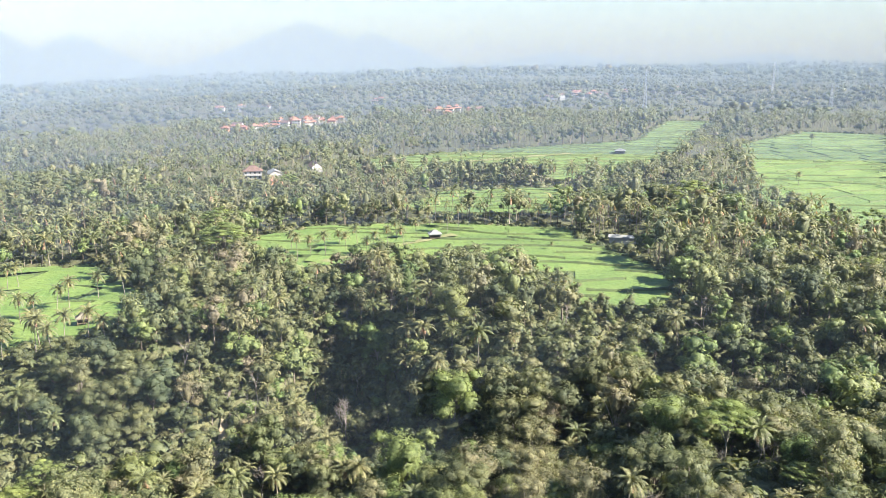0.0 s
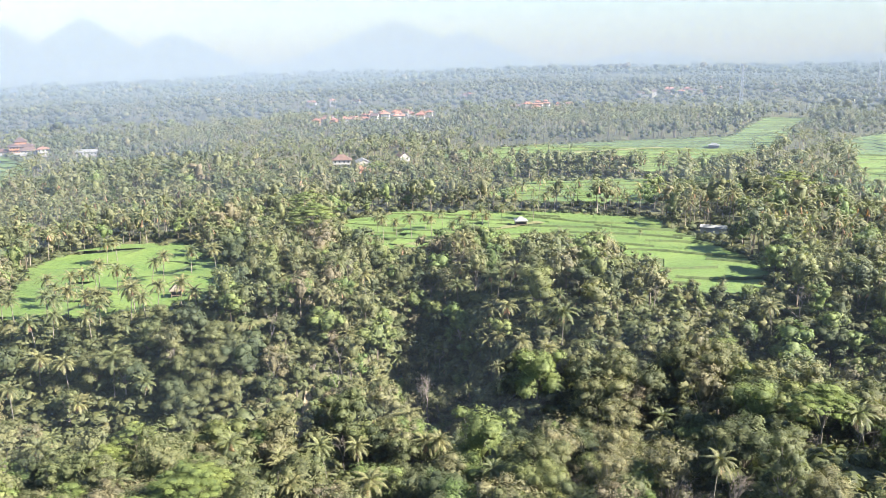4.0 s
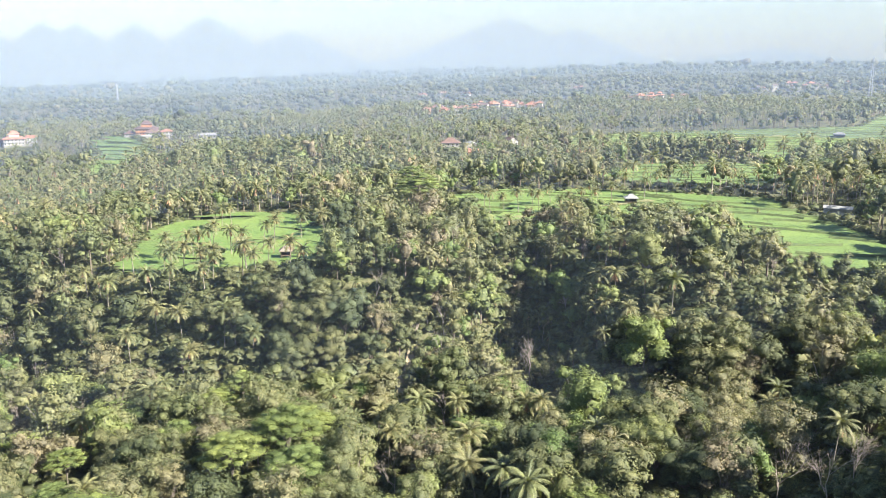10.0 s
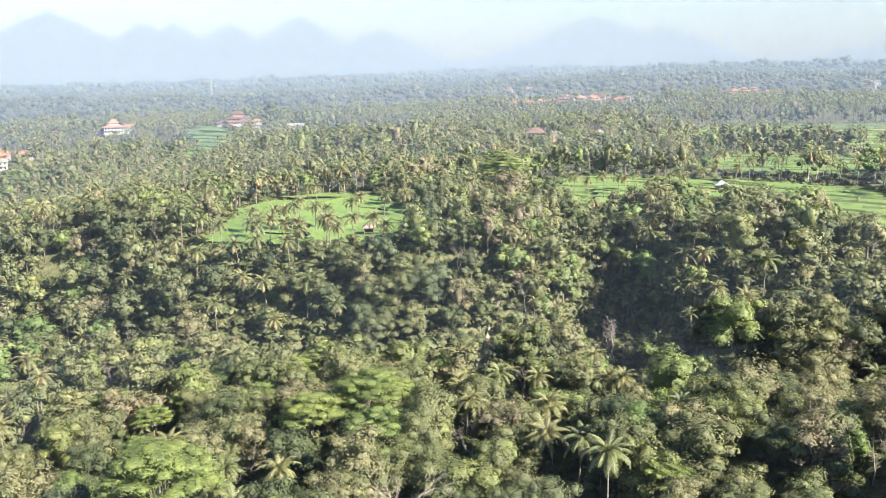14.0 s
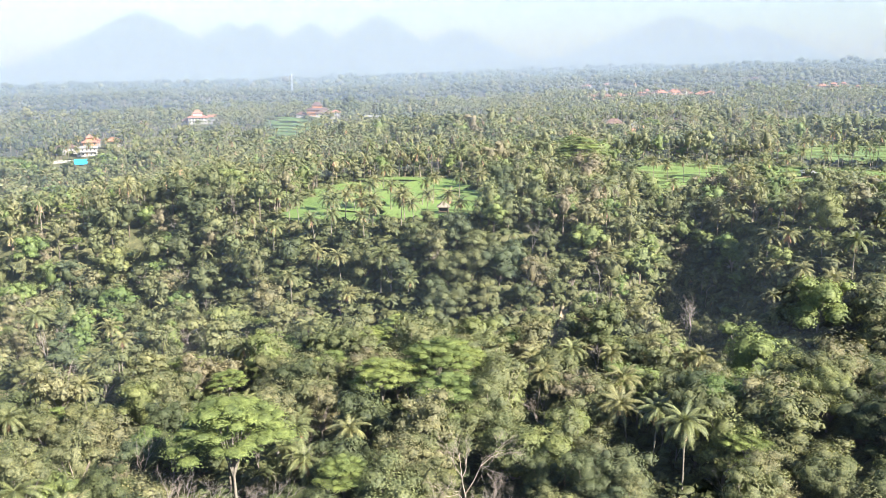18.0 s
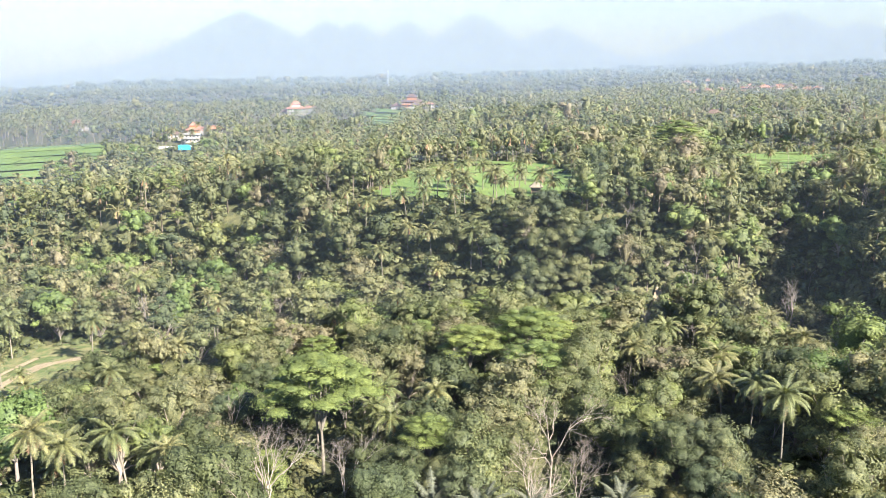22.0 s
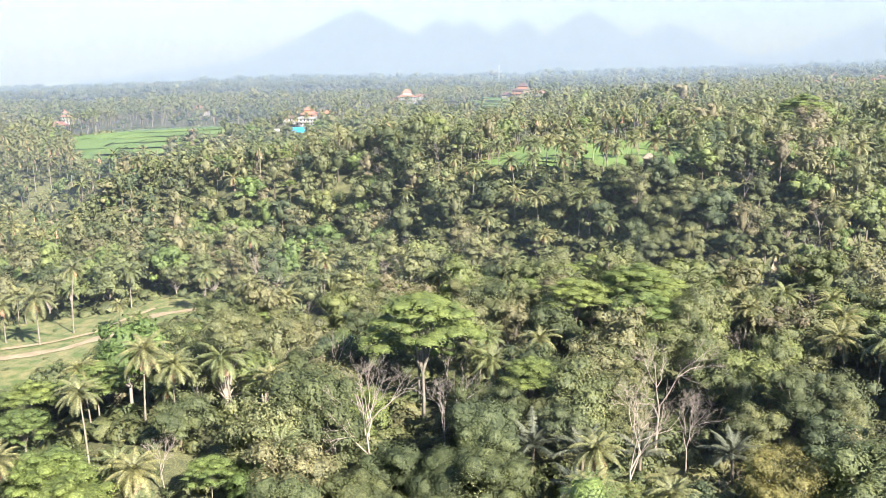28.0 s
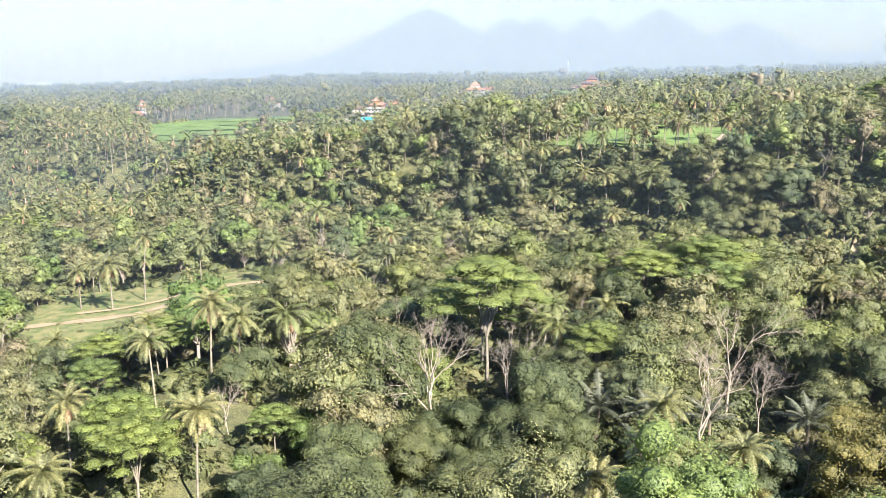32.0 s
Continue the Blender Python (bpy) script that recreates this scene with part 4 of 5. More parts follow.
WALL_WHITE = rough_material("white_plaster", (0.32, 0.3, 0.28), (0.46, 0.45, 0.43), 0.4, bump=0.1)
WALL_BRICK = rough_material("orange_brick", (0.33, 0.15, 0.08), (0.45, 0.22, 0.12), 0.6)
WALL_GREY = rough_material("grey_render", (0.22, 0.21, 0.2), (0.36, 0.35, 0.33), 0.4)
TILE_ORANGE = rough_material("orange_roof_tiles", (0.25, 0.12, 0.085), (0.36, 0.18, 0.13), 0.5)
TILE_BROWN = rough_material("brown_roof_tiles", (0.085, 0.055, 0.05), (0.15, 0.095, 0.08), 0.5)
TILE_RED = rough_material("red_roof_tiles", (0.2, 0.09, 0.065), (0.3, 0.14, 0.1), 0.5)
ROOF_WHITE = rough_material("white_sheet_roof", (0.17, 0.17, 0.165), (0.29, 0.29, 0.28), 0.5, rough=0.45, bump=0.1)
THATCH = rough_material("grey_thatch", (0.11, 0.095, 0.075), (0.21, 0.185, 0.15), 1.5)
TIMBER = rough_material("weathered_timber", (0.1, 0.075, 0.05), (0.2, 0.15, 0.1), 1.5)
TARP = rough_material("blue_tarpaulin", (0.02, 0.3, 0.55), (0.04, 0.42, 0.68), 0.5, rough=0.4, bump=0.15)
GLASS = rough_material("dark_window_glass", (0.02, 0.025, 0.03), (0.04, 0.05, 0.06), 0.6, rough=0.12, bump=0.0)
DIRT = rough_material("pale_dry_earth", (0.25, 0.19, 0.115), (0.38, 0.3, 0.19), 0.25, bump=0.5)
STUBBLE = rough_material("dry_stubble", (0.13, 0.14, 0.05), (0.22, 0.21, 0.1), 0.35, bump=0.6)
GRASS = rough_material("rough_grass", (0.088, 0.13, 0.032), (0.24, 0.215, 0.095), 0.3, bump=0.9, spread=0.14)
STEEL = rough_material("galvanised_steel", (0.3, 0.31, 0.32), (0.45, 0.46, 0.47), 0.8, rough=0.5, metal=0.6)


# ---------------------------------------------------------------- ground cover
def draped(name, poly_or_line, mat, width=None, lift=0.25, cell=2.0):
    """A patch of ground cover laid over the land, or a strip of it along a line."""
    if width is None:
        xs, ys = [p[0] for p in poly_or_line], [p[1] for p in poly_or_line]
        gx, gy = np.meshgrid(np.arange(min(xs), max(xs), cell), np.arange(min(ys), max(ys), cell), indexing="ij")
        keep = inside(poly_or_line, gx + cell / 2, gy + cell / 2)[:-1, :-1]
        i, j = np.where(keep)
        w = gx.shape[1]
        q = np.stack([i * w + j, (i + 1) * w + j, (i + 1) * w + j + 1, i * w + j + 1], -1)
        used, inv = np.unique(q, return_inverse=True)
        x, y = gx.ravel()[used], gy.ravel()[used]
        return mesh_of(name, np.stack([x, y, land(x, y) + lift], -1), inv.reshape(-1, 4), [mat], smooth_shade=True)
    p = np.array(poly_or_line, float)
    d = np.concatenate([[0], np.cumsum(np.hypot(*np.diff(p, axis=0).T))])
    s = np.arange(0, d[-1], 2.0)
    x, y = np.interp(s, d, p[:, 0]), np.interp(s, d, p[:, 1])
    tx, ty = np.gradient(x), np.gradient(y)
    n = np.hypot(tx, ty)
    wob = width * (0.5 + 0.12 * np.sin(s / 3.1) + 0.08 * np.sin(s / 1.3))
    rows = []
    for f in (-1, -0.5, 0, 0.5, 1):
        ax, ay = x - ty / n * wob * f, y + tx / n * wob * f
        rows.append(np.stack([ax, ay, land(ax, ay) + lift + 0.12 - 0.1 * abs(f)], -1))
    v = np.stack(rows, 1).reshape(-1, 3)
    m = np.arange(len(s) - 1)[:, None] * 5
    q = np.concatenate([m + [k, 5 + k, 6 + k, 1 + k] for k in range(4)])
    return mesh_of(name, v, q[:, ::-1], [mat], smooth_shade=True)


# ---------------------------------------------------------------- rice fields in terraces
def rice_field(key, turn, band, cell, step, lip):
    """Paddies in curving bands, one level each, with grassy bunds along their rims."""
    poly = FIELDS[key]
    cx, cy = np.mean([p[0] for p in poly]), np.mean([p[1] for p in poly])
    c, s = math.cos(radians(turn)), math.sin(radians(turn))
    uv = [((px - cx) * c + (py - cy) * s, -(px - cx) * s + (py - cy) * c) for px, py in poly]
    u0, u1, v0, v1 = min(p[0] for p in uv) - 4, max(p[0] for p in uv) + 4, min(p[1] for p in uv) - 6, max(p[1] for p in uv) + 6
    root = tagged(new("rice_field"), "bright green rice paddies in low terraces with grassy bunds", "rice field", "rice fields", "structure")
    part("field_bed", draped("field_bed", poly, BUND, None, 0.3, cell), root, "grassy earth between the paddies")
    k0, k1 = int(v0 // band) - 1, int(v1 // band) + 1
    u = np.arange(u0, u1 + cell, cell)

    def rim(k, uu):
        return k * band + band * 0.4 * np.sin(uu / 27 + k * 0.7) + band * 0.22 * np.sin(uu / 11 + k * 1.9)

    def place(uu, vv):
        return cx + uu * c - vv * s, cy + uu * s + vv * c

    across = max(2, int(round(band / cell)))
    for k in range(k0, k1):
        uu = np.repeat(u[:, None], across + 1, 1)
        f = np.linspace(0, 1, across + 1)[None]
        vv = rim(k, uu) * (1 - f) + rim(k + 1, uu) * f
        x, y = place(uu, vv)
        mid_x, mid_y = (x[:-1, :-1] + x[1:, 1:]) / 2, (y[:-1, :-1] + y[1:, 1:]) / 2
        keep = inside(poly, mid_x, mid_y)
        if keep.sum() < 3:
            continue
        cols = np.where(keep.any(1))[0]
        level = float(np.mean(land(mid_x[keep], mid_y[keep]))) + 0.75 + step * 0.5 * math.sin(k * 2.1)
        # cut each band into plots of uneven length
        n = max(1, int(len(cols) * cell / 30))
        for chunk in np.array_split(cols, n):
            sub = keep[chunk[0]:chunk[-1] + 1]
            if not sub.any():
                continue
            i, j = np.where(sub)
            i = i + chunk[0]
            w = across + 1
            q = np.stack([i * w + j, (i + 1) * w + j, (i + 1) * w + j + 1, i * w + j + 1], -1)
            used, inv = np.unique(q, return_inverse=True)
            h = float(np.max(land(x.ravel()[used], y.ravel()[used]))) * 0.5 + float(np.mean(land(x.ravel()[used], y.ravel()[used]))) * 0.5 + 0.5 + rng.uniform(-0.06, 0.06)
            top = np.stack([x.ravel()[used], y.ravel()[used], np.full(len(used), h)], -1)
            part("paddy", mesh_of("paddy", top, inv.reshape(-1, 4), [RICE]), root)
        # bund along the near rim of the band, wherever it runs inside the field
        ru, rv = u, rim(k, u)
        bx, by = place(ru, rv)
        ok = inside(poly, bx, by)
        run = []
        for a in range(len(u) + 1):
            if a < len(u) and ok[a] and math.sin(u[a] / 13 + k * 2.7) > -0.45:
                run.append(a)
            elif run:
                if len(run) > 2 and lip > 0.1:
                    p = np.array(run)
                    high = lip * (0.7 + 0.5 * rng.uniform(0, 1, len(p)))
                    ring = []
                    for off, hh in ((-0.75, -1.2), (-0.35, 1.0), (0.3, 1.0), (0.6, -0.4)):
                        qx, qy = place(ru[p], rv[p] + off)
                        ring.append(np.stack([qx, qy, land(bx[p], by[p]) + 0.75 + np.where(hh > 0, high, hh)], -1))
                    v = np.stack(ring, 1).reshape(-1, 3)
                    m = np.arange(len(p) - 1)[:, None] * 4
                    q = np.concatenate([m + [d, 4 + d, 5 + d, 1 + d] for d in range(3)])
                    part("bund", mesh_of("bund", v, q, [BUND], smooth_shade=True), root)
                run = []
    return root


rice_field("west", -12, 21, 2.0, 0.5, 0.35)
rice_field("middle", -8, 11, 2.0, 0.6, 0.7)
rice_field("terrace", 5, 10, 3.0, 0.6, 0.6)
rice_field("far", 10, 9, 4.0, 0.8, 0.9)
rice_field("east", 8, 14, 4.0, 0.6, 0.6)
rice_field("gap", 0, 14, 3.0, 0.5, 0.5)
rice_field("village", -30, 13, 4.0, 0.6, 0.7)
rice_field("northwest", -30, 24, 4.0, 0.25, 0.04)


tagged(new("terrace_grass", draped("terrace_grass", CLEARINGS["terrace_plot"], GRASS)), "sunlit short grass on a terraced clearing", "grass", kind="structure")
tagged(new("dirt_path", draped("dirt_path", [(-224, 84), (-216, 97), (-205, 111), (-204, 124), (-208, 134), (-210, 144), (-205, 154), (-199, 161)], DIRT, 3.6, 0.4)), "pale dry earth path along the terrace", "path", kind="structure")
tagged(new("terrace_bank", draped("terrace_bank", [(-222, 104), (-214, 114), (-211, 124), (-215, 136), (-218, 148)], DIRT, 1.8, 0.5)), "low bare earth bank below the path", "path", kind="structure")
tagged(new("bare_slope", draped("bare_slope", [(-70, 240), (-66, 250), (-60, 252), (-56, 244), (-60, 234), (-67, 232)], DIRT, None, 1.2)), "patch of bare ochre earth on the gorge slope", "earth", kind="structure")
tagged(new("field_track", draped("field_track", [(-72, 350), (-66, 354), (-52, 366), (-36, 378), (-22, 392), (-7, 406), (6, 416)], STUBBLE, 5.0, 0.95)), "pale dry grass track across the paddies", "track", kind="structure")
tagged(new("stubble_strip", draped("stubble_strip", [(3, 684), (25, 698), (54, 714), (84, 730), (110, 742)], STUBBLE, 9.0, 1.25)), "strip of harvested tan stubble among green paddies", "field", kind="structure")


# ---------------------------------------------------------------- buildings
def opening(parent, x, y, z, w, h, facing):
    """Window: frame proud of the wall, with a dark pane set back in it."""
    f = bpy.data.meshes.new("window_frame")
    t, o = 0.12, w / 2
    vs, fs = [], []
    for (a0, a1, b0, b1) in ((-o, o, 0, t), (-o, o, h - t, h), (-o, -o + t, t, h - t), (o - t, o, t, h - t)):
        k = len(vs)
        vs += [(a0, 0, b0), (a1, 0, b0), (a1, 0, b1), (a0, 0, b1), (a0, -0.1, b0), (a1, -0.1, b0), (a1, -0.1, b1), (a0, -0.1, b1)]
        fs += [(k + 4, k + 5, k + 6, k + 7), (k, k + 1, k + 5, k + 4), (k + 1, k + 2, k + 6, k + 5), (k + 2, k + 3, k + 7, k + 6), (k + 3, k, k + 4, k + 7)]
    f.from_pydata(vs, [], fs)
    f.materials.append(WALL_WHITE)
    win = part("window", f, parent, place=pose(x, y, z, 0, 0, facing))
    part("pane", block("pane", GLASS, -o + t, o - t, -0.05, 0.02, t, h - t, 0), win)
    return win


def house(x, y, turn, w, d, storeys, wall, tile, label, style="hip", rise=2.2, lift=0.0):
    root = tagged(new("house"), label, "house", "village houses")
    h = 3.1 * storeys
    root.matrix_basis = pose(x, y, float(land(x, y)) + lift, 0, 0, turn)
    part("wall", block("wall", wall, -w / 2, w / 2, -d / 2, d / 2, -2.5 - lift, h, 0.04), root)
    part("plinth", block("plinth", WALL_GREY, -w / 2 - 0.25, w / 2 + 0.25, -d / 2 - 0.25, d / 2 + 0.25, -2.6 - lift, 0.35, 0.05), root)
    if style == "hip":
        roof = part("roof", hip_roof("roof", tile, w, d, h, rise), root)
        part("ridge_cap", block("ridge_cap", tile, -max(0.5, (w - d) / 2 + 0.5), max(0.5, (w - d) / 2 + 0.5), -0.22, 0.22, h + rise - 0.1, h + rise + 0.18, 0.06), roof)
    elif style == "tier":
        part("roof", hip_roof("roof", tile, w, d, h, rise * 0.6, 1.3, ridge=w * 0.22), root)
        part("upper_wall", block("upper_wall", wall, -w * 0.24, w * 0.24, -d * 0.22, d * 0.22, h + rise * 0.3, h + rise * 0.6 + 1.3, 0.04), root)
        top = part("upper_roof", hip_roof("upper_roof", tile, w * 0.48, d * 0.44, h + rise * 0.6 + 1.3, rise * 0.7, 0.8), root)
        part("finial", block("finial", tile, -0.2, 0.2, -0.2, 0.2, h + rise * 1.3 + 1.2, h + rise * 1.3 + 2.0, 0.05, 0.5), top)
    else:
        part("roof", gable_roof("roof", tile, w, d, h, rise), root)
        for s in (-1, 1):
            me = bpy.data.meshes.new("gable")
            a = s * w / 2
            me.from_pydata([(a, -d / 2, h), (a, d / 2, h), (a, 0, h + rise * 0.95), (a - s * 0.2, -d / 2, h), (a - s * 0.2, d / 2, h), (a - s * 0.2, 0, h + rise * 0.95)], [], [(0, 1, 2), (5, 4, 3), (0, 3, 4, 1), (1, 4, 5, 2), (2, 5, 3, 0)])
            me.materials.append(wall)
            part("gable", me, root)
    n = max(2, int(w / 2.8))
    for s in range(storeys):
        for i in range(n):
            a = -w / 2 + w * (i + 0.5) / n
            if s == 0 and i == n // 2:
                part("door", block("door", TIMBER, a - 0.5, a + 0.5, -d / 2 - 0.08, -d / 2 + 0.02, 0.35, 2.4, 0.02), root)
                continue
            opening(root, a, -d / 2 - 0.02, 3.1 * s + 0.95, 1.3, 1.5, 0)
        for sx in (-1, 1):
            for i in range(max(1, int(d / 3.2))):
                b = -d / 2 + d * (i + 0.5) / max(1, int(d / 3.2))
                opening(root, sx * (w / 2 + 0.02), b, 3.1 * s + 0.95, 1.2, 1.4, 90 * sx)
        if s > 0:
            part("balcony", block("balcony", wall, -w / 2 + 0.4, w / 2 - 0.4, -d / 2 - 1.3, -d / 2, 3.1 * s - 0.15, 3.1 * s + 0.05, 0.03), root)
            part("parapet", block("parapet", wall, -w / 2 + 0.4, w / 2 - 0.4, -d / 2 - 1.3, -d / 2 - 1.15, 3.1 * s + 0.05, 3.1 * s + 0.75, 0.02), root)
    return root


def hut(x, y, turn, w, d, thatch, label):
    """Field hut: posts, raised floor, half-height boards and a shaggy hipped roof."""
    root = tagged(new("field_hut"), label, "hut", "field huts")
    root.matrix_basis = pose(x, y, float(land(x, y)) + 0.75, 0, 0, turn)
    for a in (-1, 1):
        for b in (-1, 1):
            part("post", block("post", TIMBER, a * w / 2 - 0.1, a * w / 2 + 0.1, b * d / 2 - 0.1, b * d / 2 + 0.1, -1.0, 2.6, 0.02), root)
    part("floor_deck", block("floor_deck", TIMBER, -w / 2, w / 2, -d / 2, d / 2, 0.5, 0.65, 0.02), root)
    for a, b, c, e in ((-w / 2, w / 2, d / 2 - 0.05, d / 2), (-w / 2, -w / 2 + 0.05, -d / 2, d / 2), (w / 2 - 0.05, w / 2, -d / 2, d / 2)):
        part("board_wall", block("board_wall", WALL_GREY, a, b, c, e, 0.65, 1.9, 0.01), root)
    part("roof", hip_roof("roof", thatch, w, d, 2.5, 1.7, 0.7, thick=0.3), root)
    return root


def long_shed(x, y, turn):
    """Open-sided shed under a long white sheet roof, with a low white wall along its front."""
    root = tagged(new("shed"), "long low shed with white sheet roof beside the paddies", "shed")
    root.matrix_basis = pose(x, y, float(land(x, y)) + 0.5, 0, 0, turn) @ Matrix.Scale(0.7, 4)
    part("roof", gable_roof("roof", ROOF_WHITE, 16, 7, 3.0, 1.4, 0.6), root)
    part("back_wall", block("back_wall", WALL_GREY, -8, 8, 3.3, 3.5, -1, 3.0, 0.02), root)
    part("front_wall", block("front_wall", WALL_WHITE, -8, 14, -4.6, -4.3, -1, 1.0, 0.02), root)
    part("inner_wall", block("inner_wall", WALL_GREY, -8, 8, -3.0, -2.8, -1, 2.6, 0.02), root)
    for i in range(7):
        part("post", block("post", WALL_WHITE, -7.8 + 2.6 * i - 0.12, -7.8 + 2.6 * i + 0.12, -3.6, -3.36, -1, 3.0, 0.02), root)
    return root


def mast(x, y, h, label):
    root = tagged(new("radio_mast"), label, "mast", "radio masts")
    root.matrix_basis = pose(x, y, float(land(x, y)))
    legs = [(-1, -1), (1, -1), (1, 1), (-1, 1)]
    for a, b in legs:
        v, t = tube([(a * 2.2, b * 2.2, -1), (a * 0.5, b * 0.5, h)], [0.28, 0.2], 4)
        part("leg", mesh_of("leg", v, t, [STEEL]), root)
    n = int(h / 6)
    for i in range(n):
        z0, z1 = h * i / n, h * (i + 1) / n
        r0, r1 = 2.2 - 1.7 * z0 / h, 2.2 - 1.7 * z1 / h
        bits = []
        for k in range(4):
            (a, b), (c, e) = legs[k], legs[(k + 1) % 4]
            bits.append((*tube([(a * r0, b * r0, z0), (c * r1, e * r1, z1)], [0.12, 0.12], 3), 0))
            bits.append((*tube([(a * r1, b * r1, z1), (c * r1, e * r1, z1)], [0.12, 0.12], 3), 0))
        part("brace", mesh_of("brace", joined(bits)[0][:, :3], joined(bits)[1], [STEEL]), root)
    part("antenna", block("antenna", WALL_WHITE, -0.5, 0.5, -0.5, 0.5, h - 4, h - 1.5, 0.1), root)
    return root


hut(-124, 286, 25, 3.4, 2.8, THATCH, "grey thatched field hut on posts beside the rice")
hut(-4, 408, 10, 5, 4, ROOF_WHITE, "small pale-roofed field hut between paddies")
hut(151, 741, -10, 8, 6, ROOF_WHITE, "small white-roofed hut among far paddies")
long_shed(84, 400, -14)
house(-140, 636, 12, 13, 9, 2, WALL_WHITE, TILE_BROWN, "white two-storey house with brown hipped tile roof", "hip", 3.4, 1)
house(-122, 626, -70, 13, 9, 2, WALL_WHITE, ROOF_WHITE, "white two-storey house with pale gable among palms", "gable", 2.4, 0)
house(-121, 612, 25, 8, 7, 1, WALL_BRICK, TILE_ORANGE, "small orange brick building with tiled roof", "hip", 2.4, 0)
house(-99, 668, -60, 10, 8, 1, WALL_WHITE, TILE_BROWN, "low white house with steep brown gable roof", "gable", 3.4, 1)
house(-462, 750, 30, 20, 14, 2, WALL_BRICK, TILE_BROWN, "large brick house with tiered dark brown roofs", "tier", 4.6, 1)
house(-446, 736, 30, 15, 9, 1, WALL_WHITE, TILE_BROWN, "low wing with dark brown tile roof", "hip", 3.0, 1)
house(-434, 738, 30, 9, 8, 2, WALL_WHITE, TILE_ORANGE, "small white house with orange tile roof", "hip", 2.2, 0)
house(-475, 742, 30, 10, 8, 1, WALL_GREY, TILE_BROWN, "grey outbuilding with brown tile roof", "hip", 2.6, 1)
house(-573, 705, 38, 18, 13, 2, WALL_WHITE, TILE_ORANGE, "white two-storey house with tiered orange tile roof", "tier", 4.6, 1)
house(-588, 706, 38, 11, 8, 1, WALL_WHITE, TILE_BROWN, "white annexe with brown tile roof", "hip", 2.6, 1)
house(-562, 715, 38, 9, 8, 2, WALL_WHITE, TILE_RED, "white annexe with red tile roof", "gable", 2.4, 1)
house(-413, 776, 20, 18, 9, 1, WALL_WHITE, ROOF_WHITE, "long white shed roof among palms", "gable", 2.0, 2)
house(-510, 497, 42, 14, 9, 2, WALL_GREY, ROOF_WHITE, "pale grey unfinished two-storey house with balconies", "hip", 1.2, 0)
house(-534, 500, 46, 15, 8, 1, WALL_GREY, TILE_BROWN, "low grey house with brown roof", "hip", 2.4, 2)
house(-532, 522, 44, 10, 9, 1, WALL_BRICK, TILE_ORANGE, "brick house with orange pavilion roof", "tier", 3.4, 3)
house(-517, 532, 44, 12, 8, 1, WALL_WHITE, TILE_ORANGE, "white house with orange tile roof", "hip", 2.6, 3)
house(-548, 540, 44, 12, 8, 1, WALL_BRICK, TILE_RED, "low brick house with red tile roof", "hip", 2.6, 3)
house(-716, 412, 60, 6, 6, 3, WALL_WHITE, TILE_ORANGE, "slim white shrine tower with tiered orange roof", "tier", 3.0, 0)
house(-706, 400, 60, 14, 8, 1, WALL_BRICK, TILE_RED, "low brick compound with red tile roof", "hip", 2.6, 0)
house(-718, 557, 50, 16, 9, 1, WALL_BRICK, TILE_RED, "long low house with red tile roof behind palms", "hip", 3.0, 4)
house(-652, 720, 42, 14, 9, 1, WALL_BRICK, TILE_RED, "low house with red tile roof among palms", "hip", 3.0, 4)
house(-690, 690, 42, 13, 9, 1, WALL_WHITE, TILE_RED, "low white house with red tile roof", "hip", 3.0, 4)

VILLAGE = [("hip", WALL_WHITE, TILE_ORANGE), ("hip", WALL_BRICK, TILE_RED), ("tier", WALL_WHITE, TILE_ORANGE), ("gable", WALL_WHITE, TILE_BROWN), ("hip", WALL_WHITE, TILE_RED)]
WORDS = {TILE_ORANGE: "orange", TILE_RED: "dark red", TILE_BROWN: "brown"}
vr = random.Random(5)
for i in range(30):
    a = i / 29
    hx, hy = -245 + 105 * a + vr.uniform(-9, 9), 1000 + 130 * a * a + 36 * math.sin(3 * a) + vr.uniform(-32, 28)
    style, wall, tile = VILLAGE[vr.randrange(5)]
    house(hx, hy, vr.uniform(-25, 35), vr.uniform(8, 12.5), vr.uniform(6.5, 8.5), vr.choice((1, 1, 2)), wall, tile, "village house with %s tile roof and %s walls" % (WORDS[tile], "white" if wall is WALL_WHITE else "brick"), style, vr.uniform(2.0, 3.0), 4)
for cx, cy, count, spread in ((8, 1190, 7, 42), (225, 1525, 5, 50), (290, 1620, 8, 70), (-60, 1480, 4, 60), (420, 1750, 5, 60), (-330, 1500, 4, 70)):
    for i in range(count):
        style, wall, tile = VILLAGE[vr.randrange(5)]
        house(cx + vr.uniform(-spread, spread), cy + vr.uniform(-spread, spread) * 0.5, vr.uniform(-30, 30), vr.uniform(9, 13), vr.uniform(7, 9), vr.choice((1, 2)), wall, tile, "distant village house with %s tile roof" % WORDS[tile], style, 2.6, 4)

# roadside canopy with its wall
tarp = tagged(new("tarpaulin_canopy"), "bright blue tarpaulin stretched over thin poles", "canopy")
tarp.matrix_basis = pose(-483, 464, float(land(-483, 464)) + 0.3, 0, 0, 44)
for a in (-4, 4):
    for b in (-3, 3):
        part("pole", block("pole", STEEL, a - 0.06, a + 0.06, b - 0.06, b + 0.06, -1, 3.6, 0.01), tarp)
n = 9
gx, gy = np.meshgrid(np.linspace(-4.4, 4.4, n), np.linspace(-3.4, 3.4, n), indexing="ij")
gz = 3.7 + 0.9 * (1 - (gy / 3.4) ** 2) - 0.25 * np.sin(gx * 1.3) ** 2
i, j = np.meshgrid(np.arange(n - 1), np.arange(n - 1), indexing="ij")
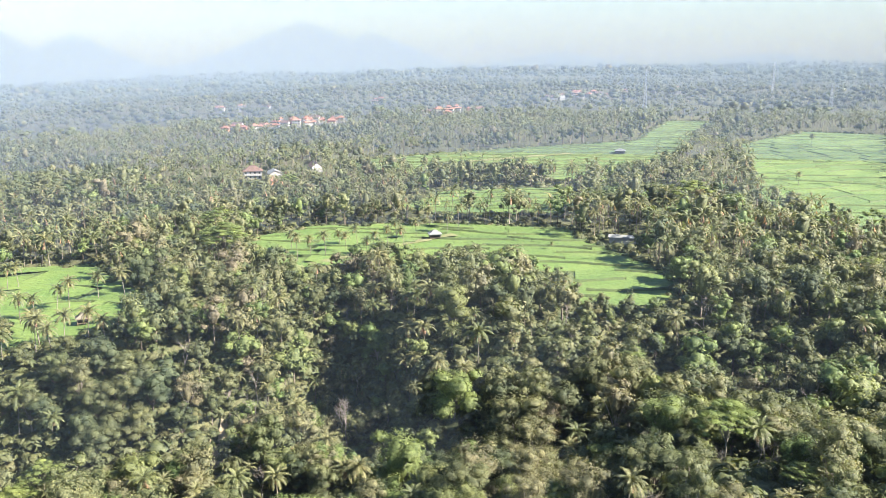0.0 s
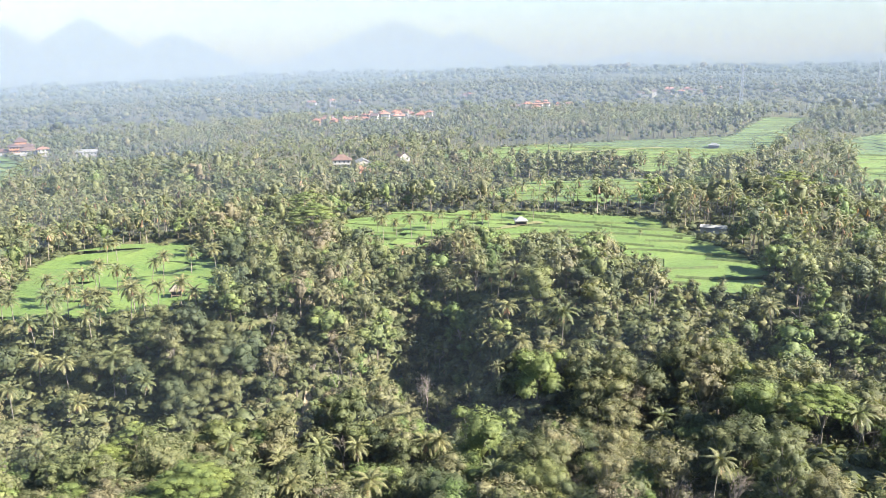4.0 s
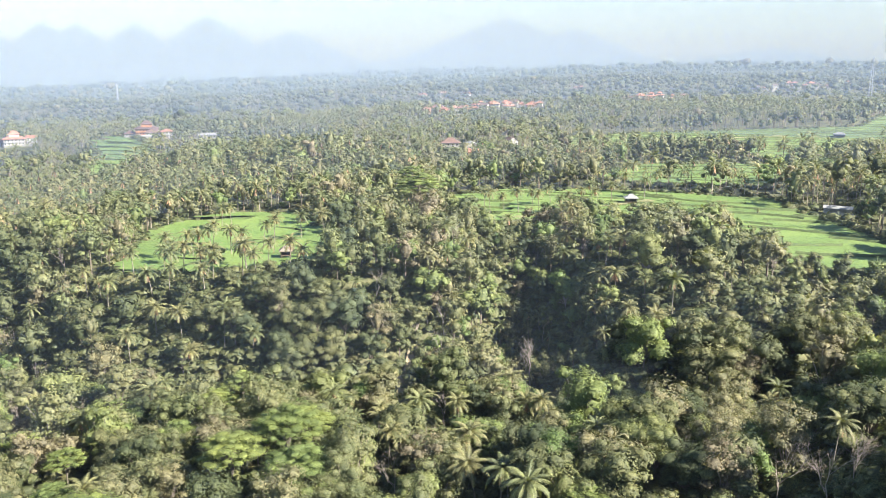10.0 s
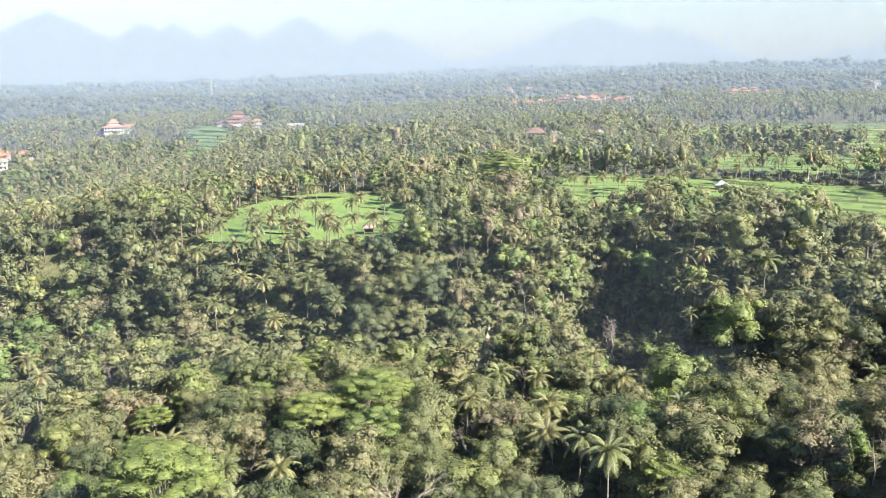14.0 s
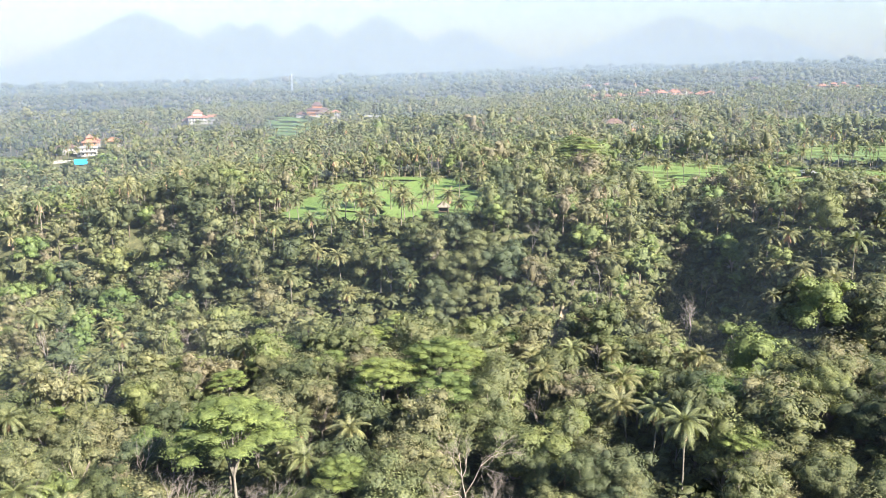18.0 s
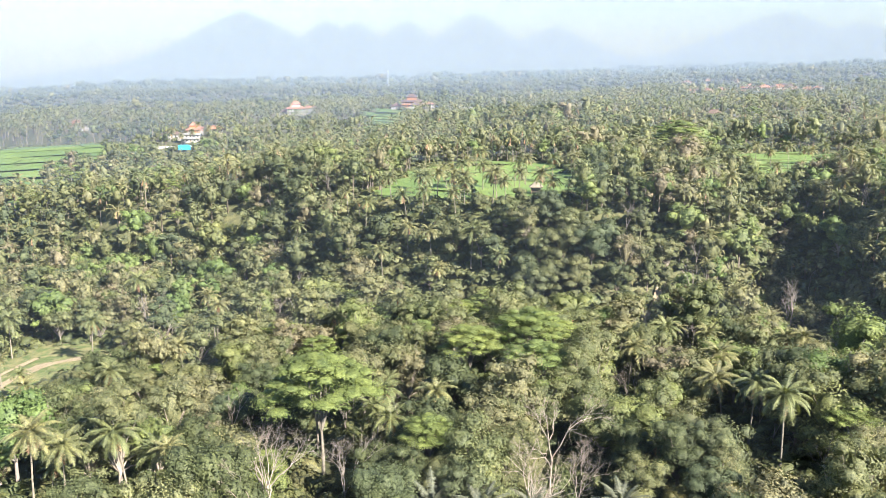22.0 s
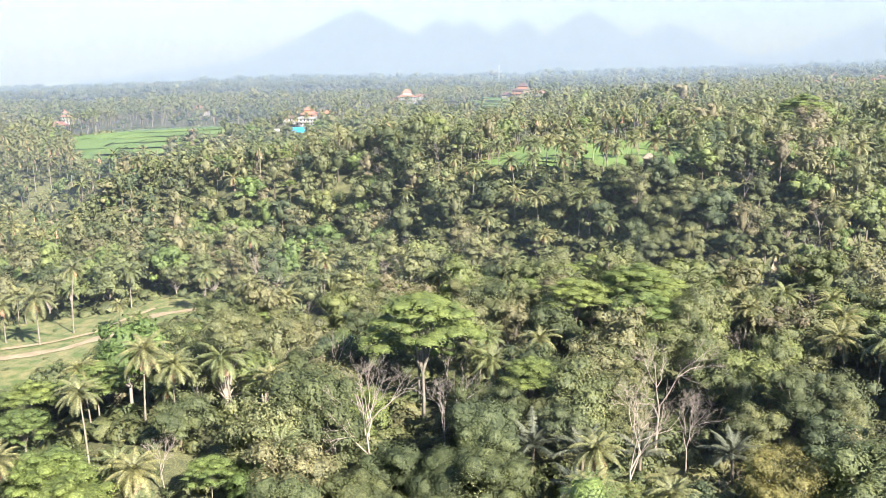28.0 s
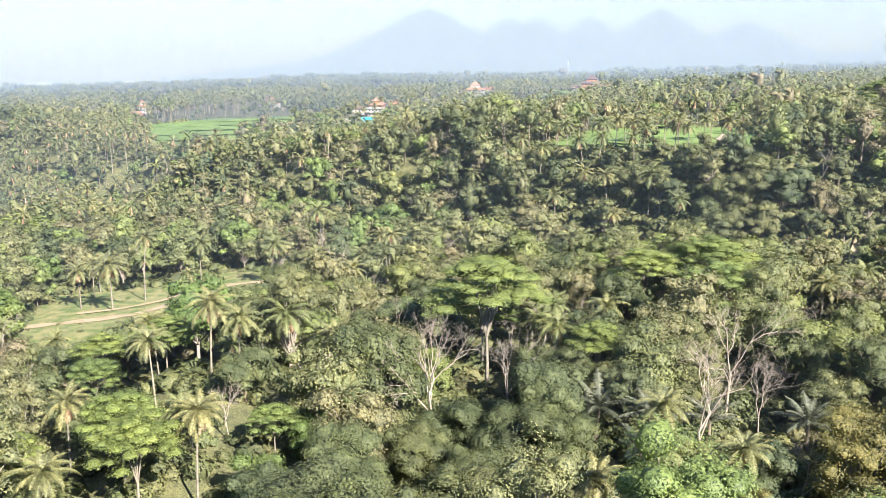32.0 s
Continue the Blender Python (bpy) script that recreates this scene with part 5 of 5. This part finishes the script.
quads = np.stack([i * n + j, (i + 1) * n + j, (i + 1) * n + j + 1, i * n + j + 1], -1).reshape(-1, 4)
sheet = part("sheet", mesh_of("sheet", np.stack([gx, gy, gz], -1).reshape(-1, 3), quads, [TARP], smooth_shade=True), tarp)
part("front_flap", block("front_flap", TARP, -4.4, 4.4, -3.5, -3.42, 1.0, 3.8, 0.01), tarp)
wall_ob = tagged(new("roadside_wall", block("roadside_wall", WALL_WHITE, -16, 16, -0.2, 0.2, -2, 1.6, 0.04)), "long low white roadside wall", "wall")
wall_ob.matrix_basis = pose(-500, 474, float(land(-500, 474)), 0, 0, 44)

mast(283, 1233, 58, "slender steel lattice mast above the far woods")
mast(560, 1500, 62, "tall steel lattice mast fading in the haze")
mast(520, 1180, 40, "short steel lattice mast among far trees")
mast(-1000, 1530, 45, "distant steel lattice mast on the western plain")


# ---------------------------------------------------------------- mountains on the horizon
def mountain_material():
    m, n, l, b = material("mountain_haze_glow")
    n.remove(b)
    # even emission in place of sunlit slopes seen through hazy air
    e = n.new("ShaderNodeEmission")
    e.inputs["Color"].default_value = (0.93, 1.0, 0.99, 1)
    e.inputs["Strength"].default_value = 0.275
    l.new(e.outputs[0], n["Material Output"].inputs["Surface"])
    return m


HAZE_GLOW = mountain_material()


def mountain(az, el, half, steep, away=4700, seed=0):
    """A volcano with concave flanks and shallow gullies; its haze is a flat glow."""
    height = 50 + away * math.tan(radians(el)) + 150
    a, r = np.meshgrid(np.radians(np.arange(0, 360, 4)), np.linspace(0, 1, 15), indexing="ij")
    z = height * np.clip(1 - (np.sqrt(r * r + 0.0009) - 0.03) / 0.97, 0, 1) ** steep * (1 + 0.05 * np.sin(a * 7 + seed) * r + 0.04 * np.sin(a * 13 + 2 * seed) * r) - 150
    wide, deep = away * math.tan(radians(half)), 230
    x, y = r * np.cos(a) * wide, r * np.sin(a) * deep
    v = np.stack([x, y, z], -1).reshape(-1, 3)
    k, na = r.shape[1], r.shape[0]
    i, j = np.meshgrid(np.arange(na), np.arange(k - 1), indexing="ij")
    i2 = (i + 1) % na
    q = np.stack([i * k + j, i * k + j + 1, i2 * k + j + 1, i2 * k + j], -1).reshape(-1, 4)
    ob = tagged(new("mountain", mesh_of("mountain", v, q, [HAZE_GLOW], smooth_shade=True)), "volcanic mountain on the horizon, its pale blue haze given as glow", "mountain", kind="structure")
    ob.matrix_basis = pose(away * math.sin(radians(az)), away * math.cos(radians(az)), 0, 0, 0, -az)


PEAKS = [(-42.2, 2.3, 18, 2.4, 4740), (-37.0, 1.72, 9, 1.7, 4640), (-35.2, 1.68, 9, 1.7, 4620), (-31.9, 1.72, 9, 1.7, 4600), (-27.6, 2.2, 13, 2.1, 4720), (-22.5, 1.35, 12, 1.6, 4620), (-32.7, -0.35, 6, 1.2, 4430),
         (-34, 0.75, 26, 0.9, 4560), (-8.9, 2.15, 15, 1.4, 4740), (-4.6, 1.5, 12, 1.3, 4640), (-8, 0.5, 22, 0.9, 4580), (7.5, 0.3, 14, 0.9, 4650), (20, 0.25, 16, 0.9, 4650)]
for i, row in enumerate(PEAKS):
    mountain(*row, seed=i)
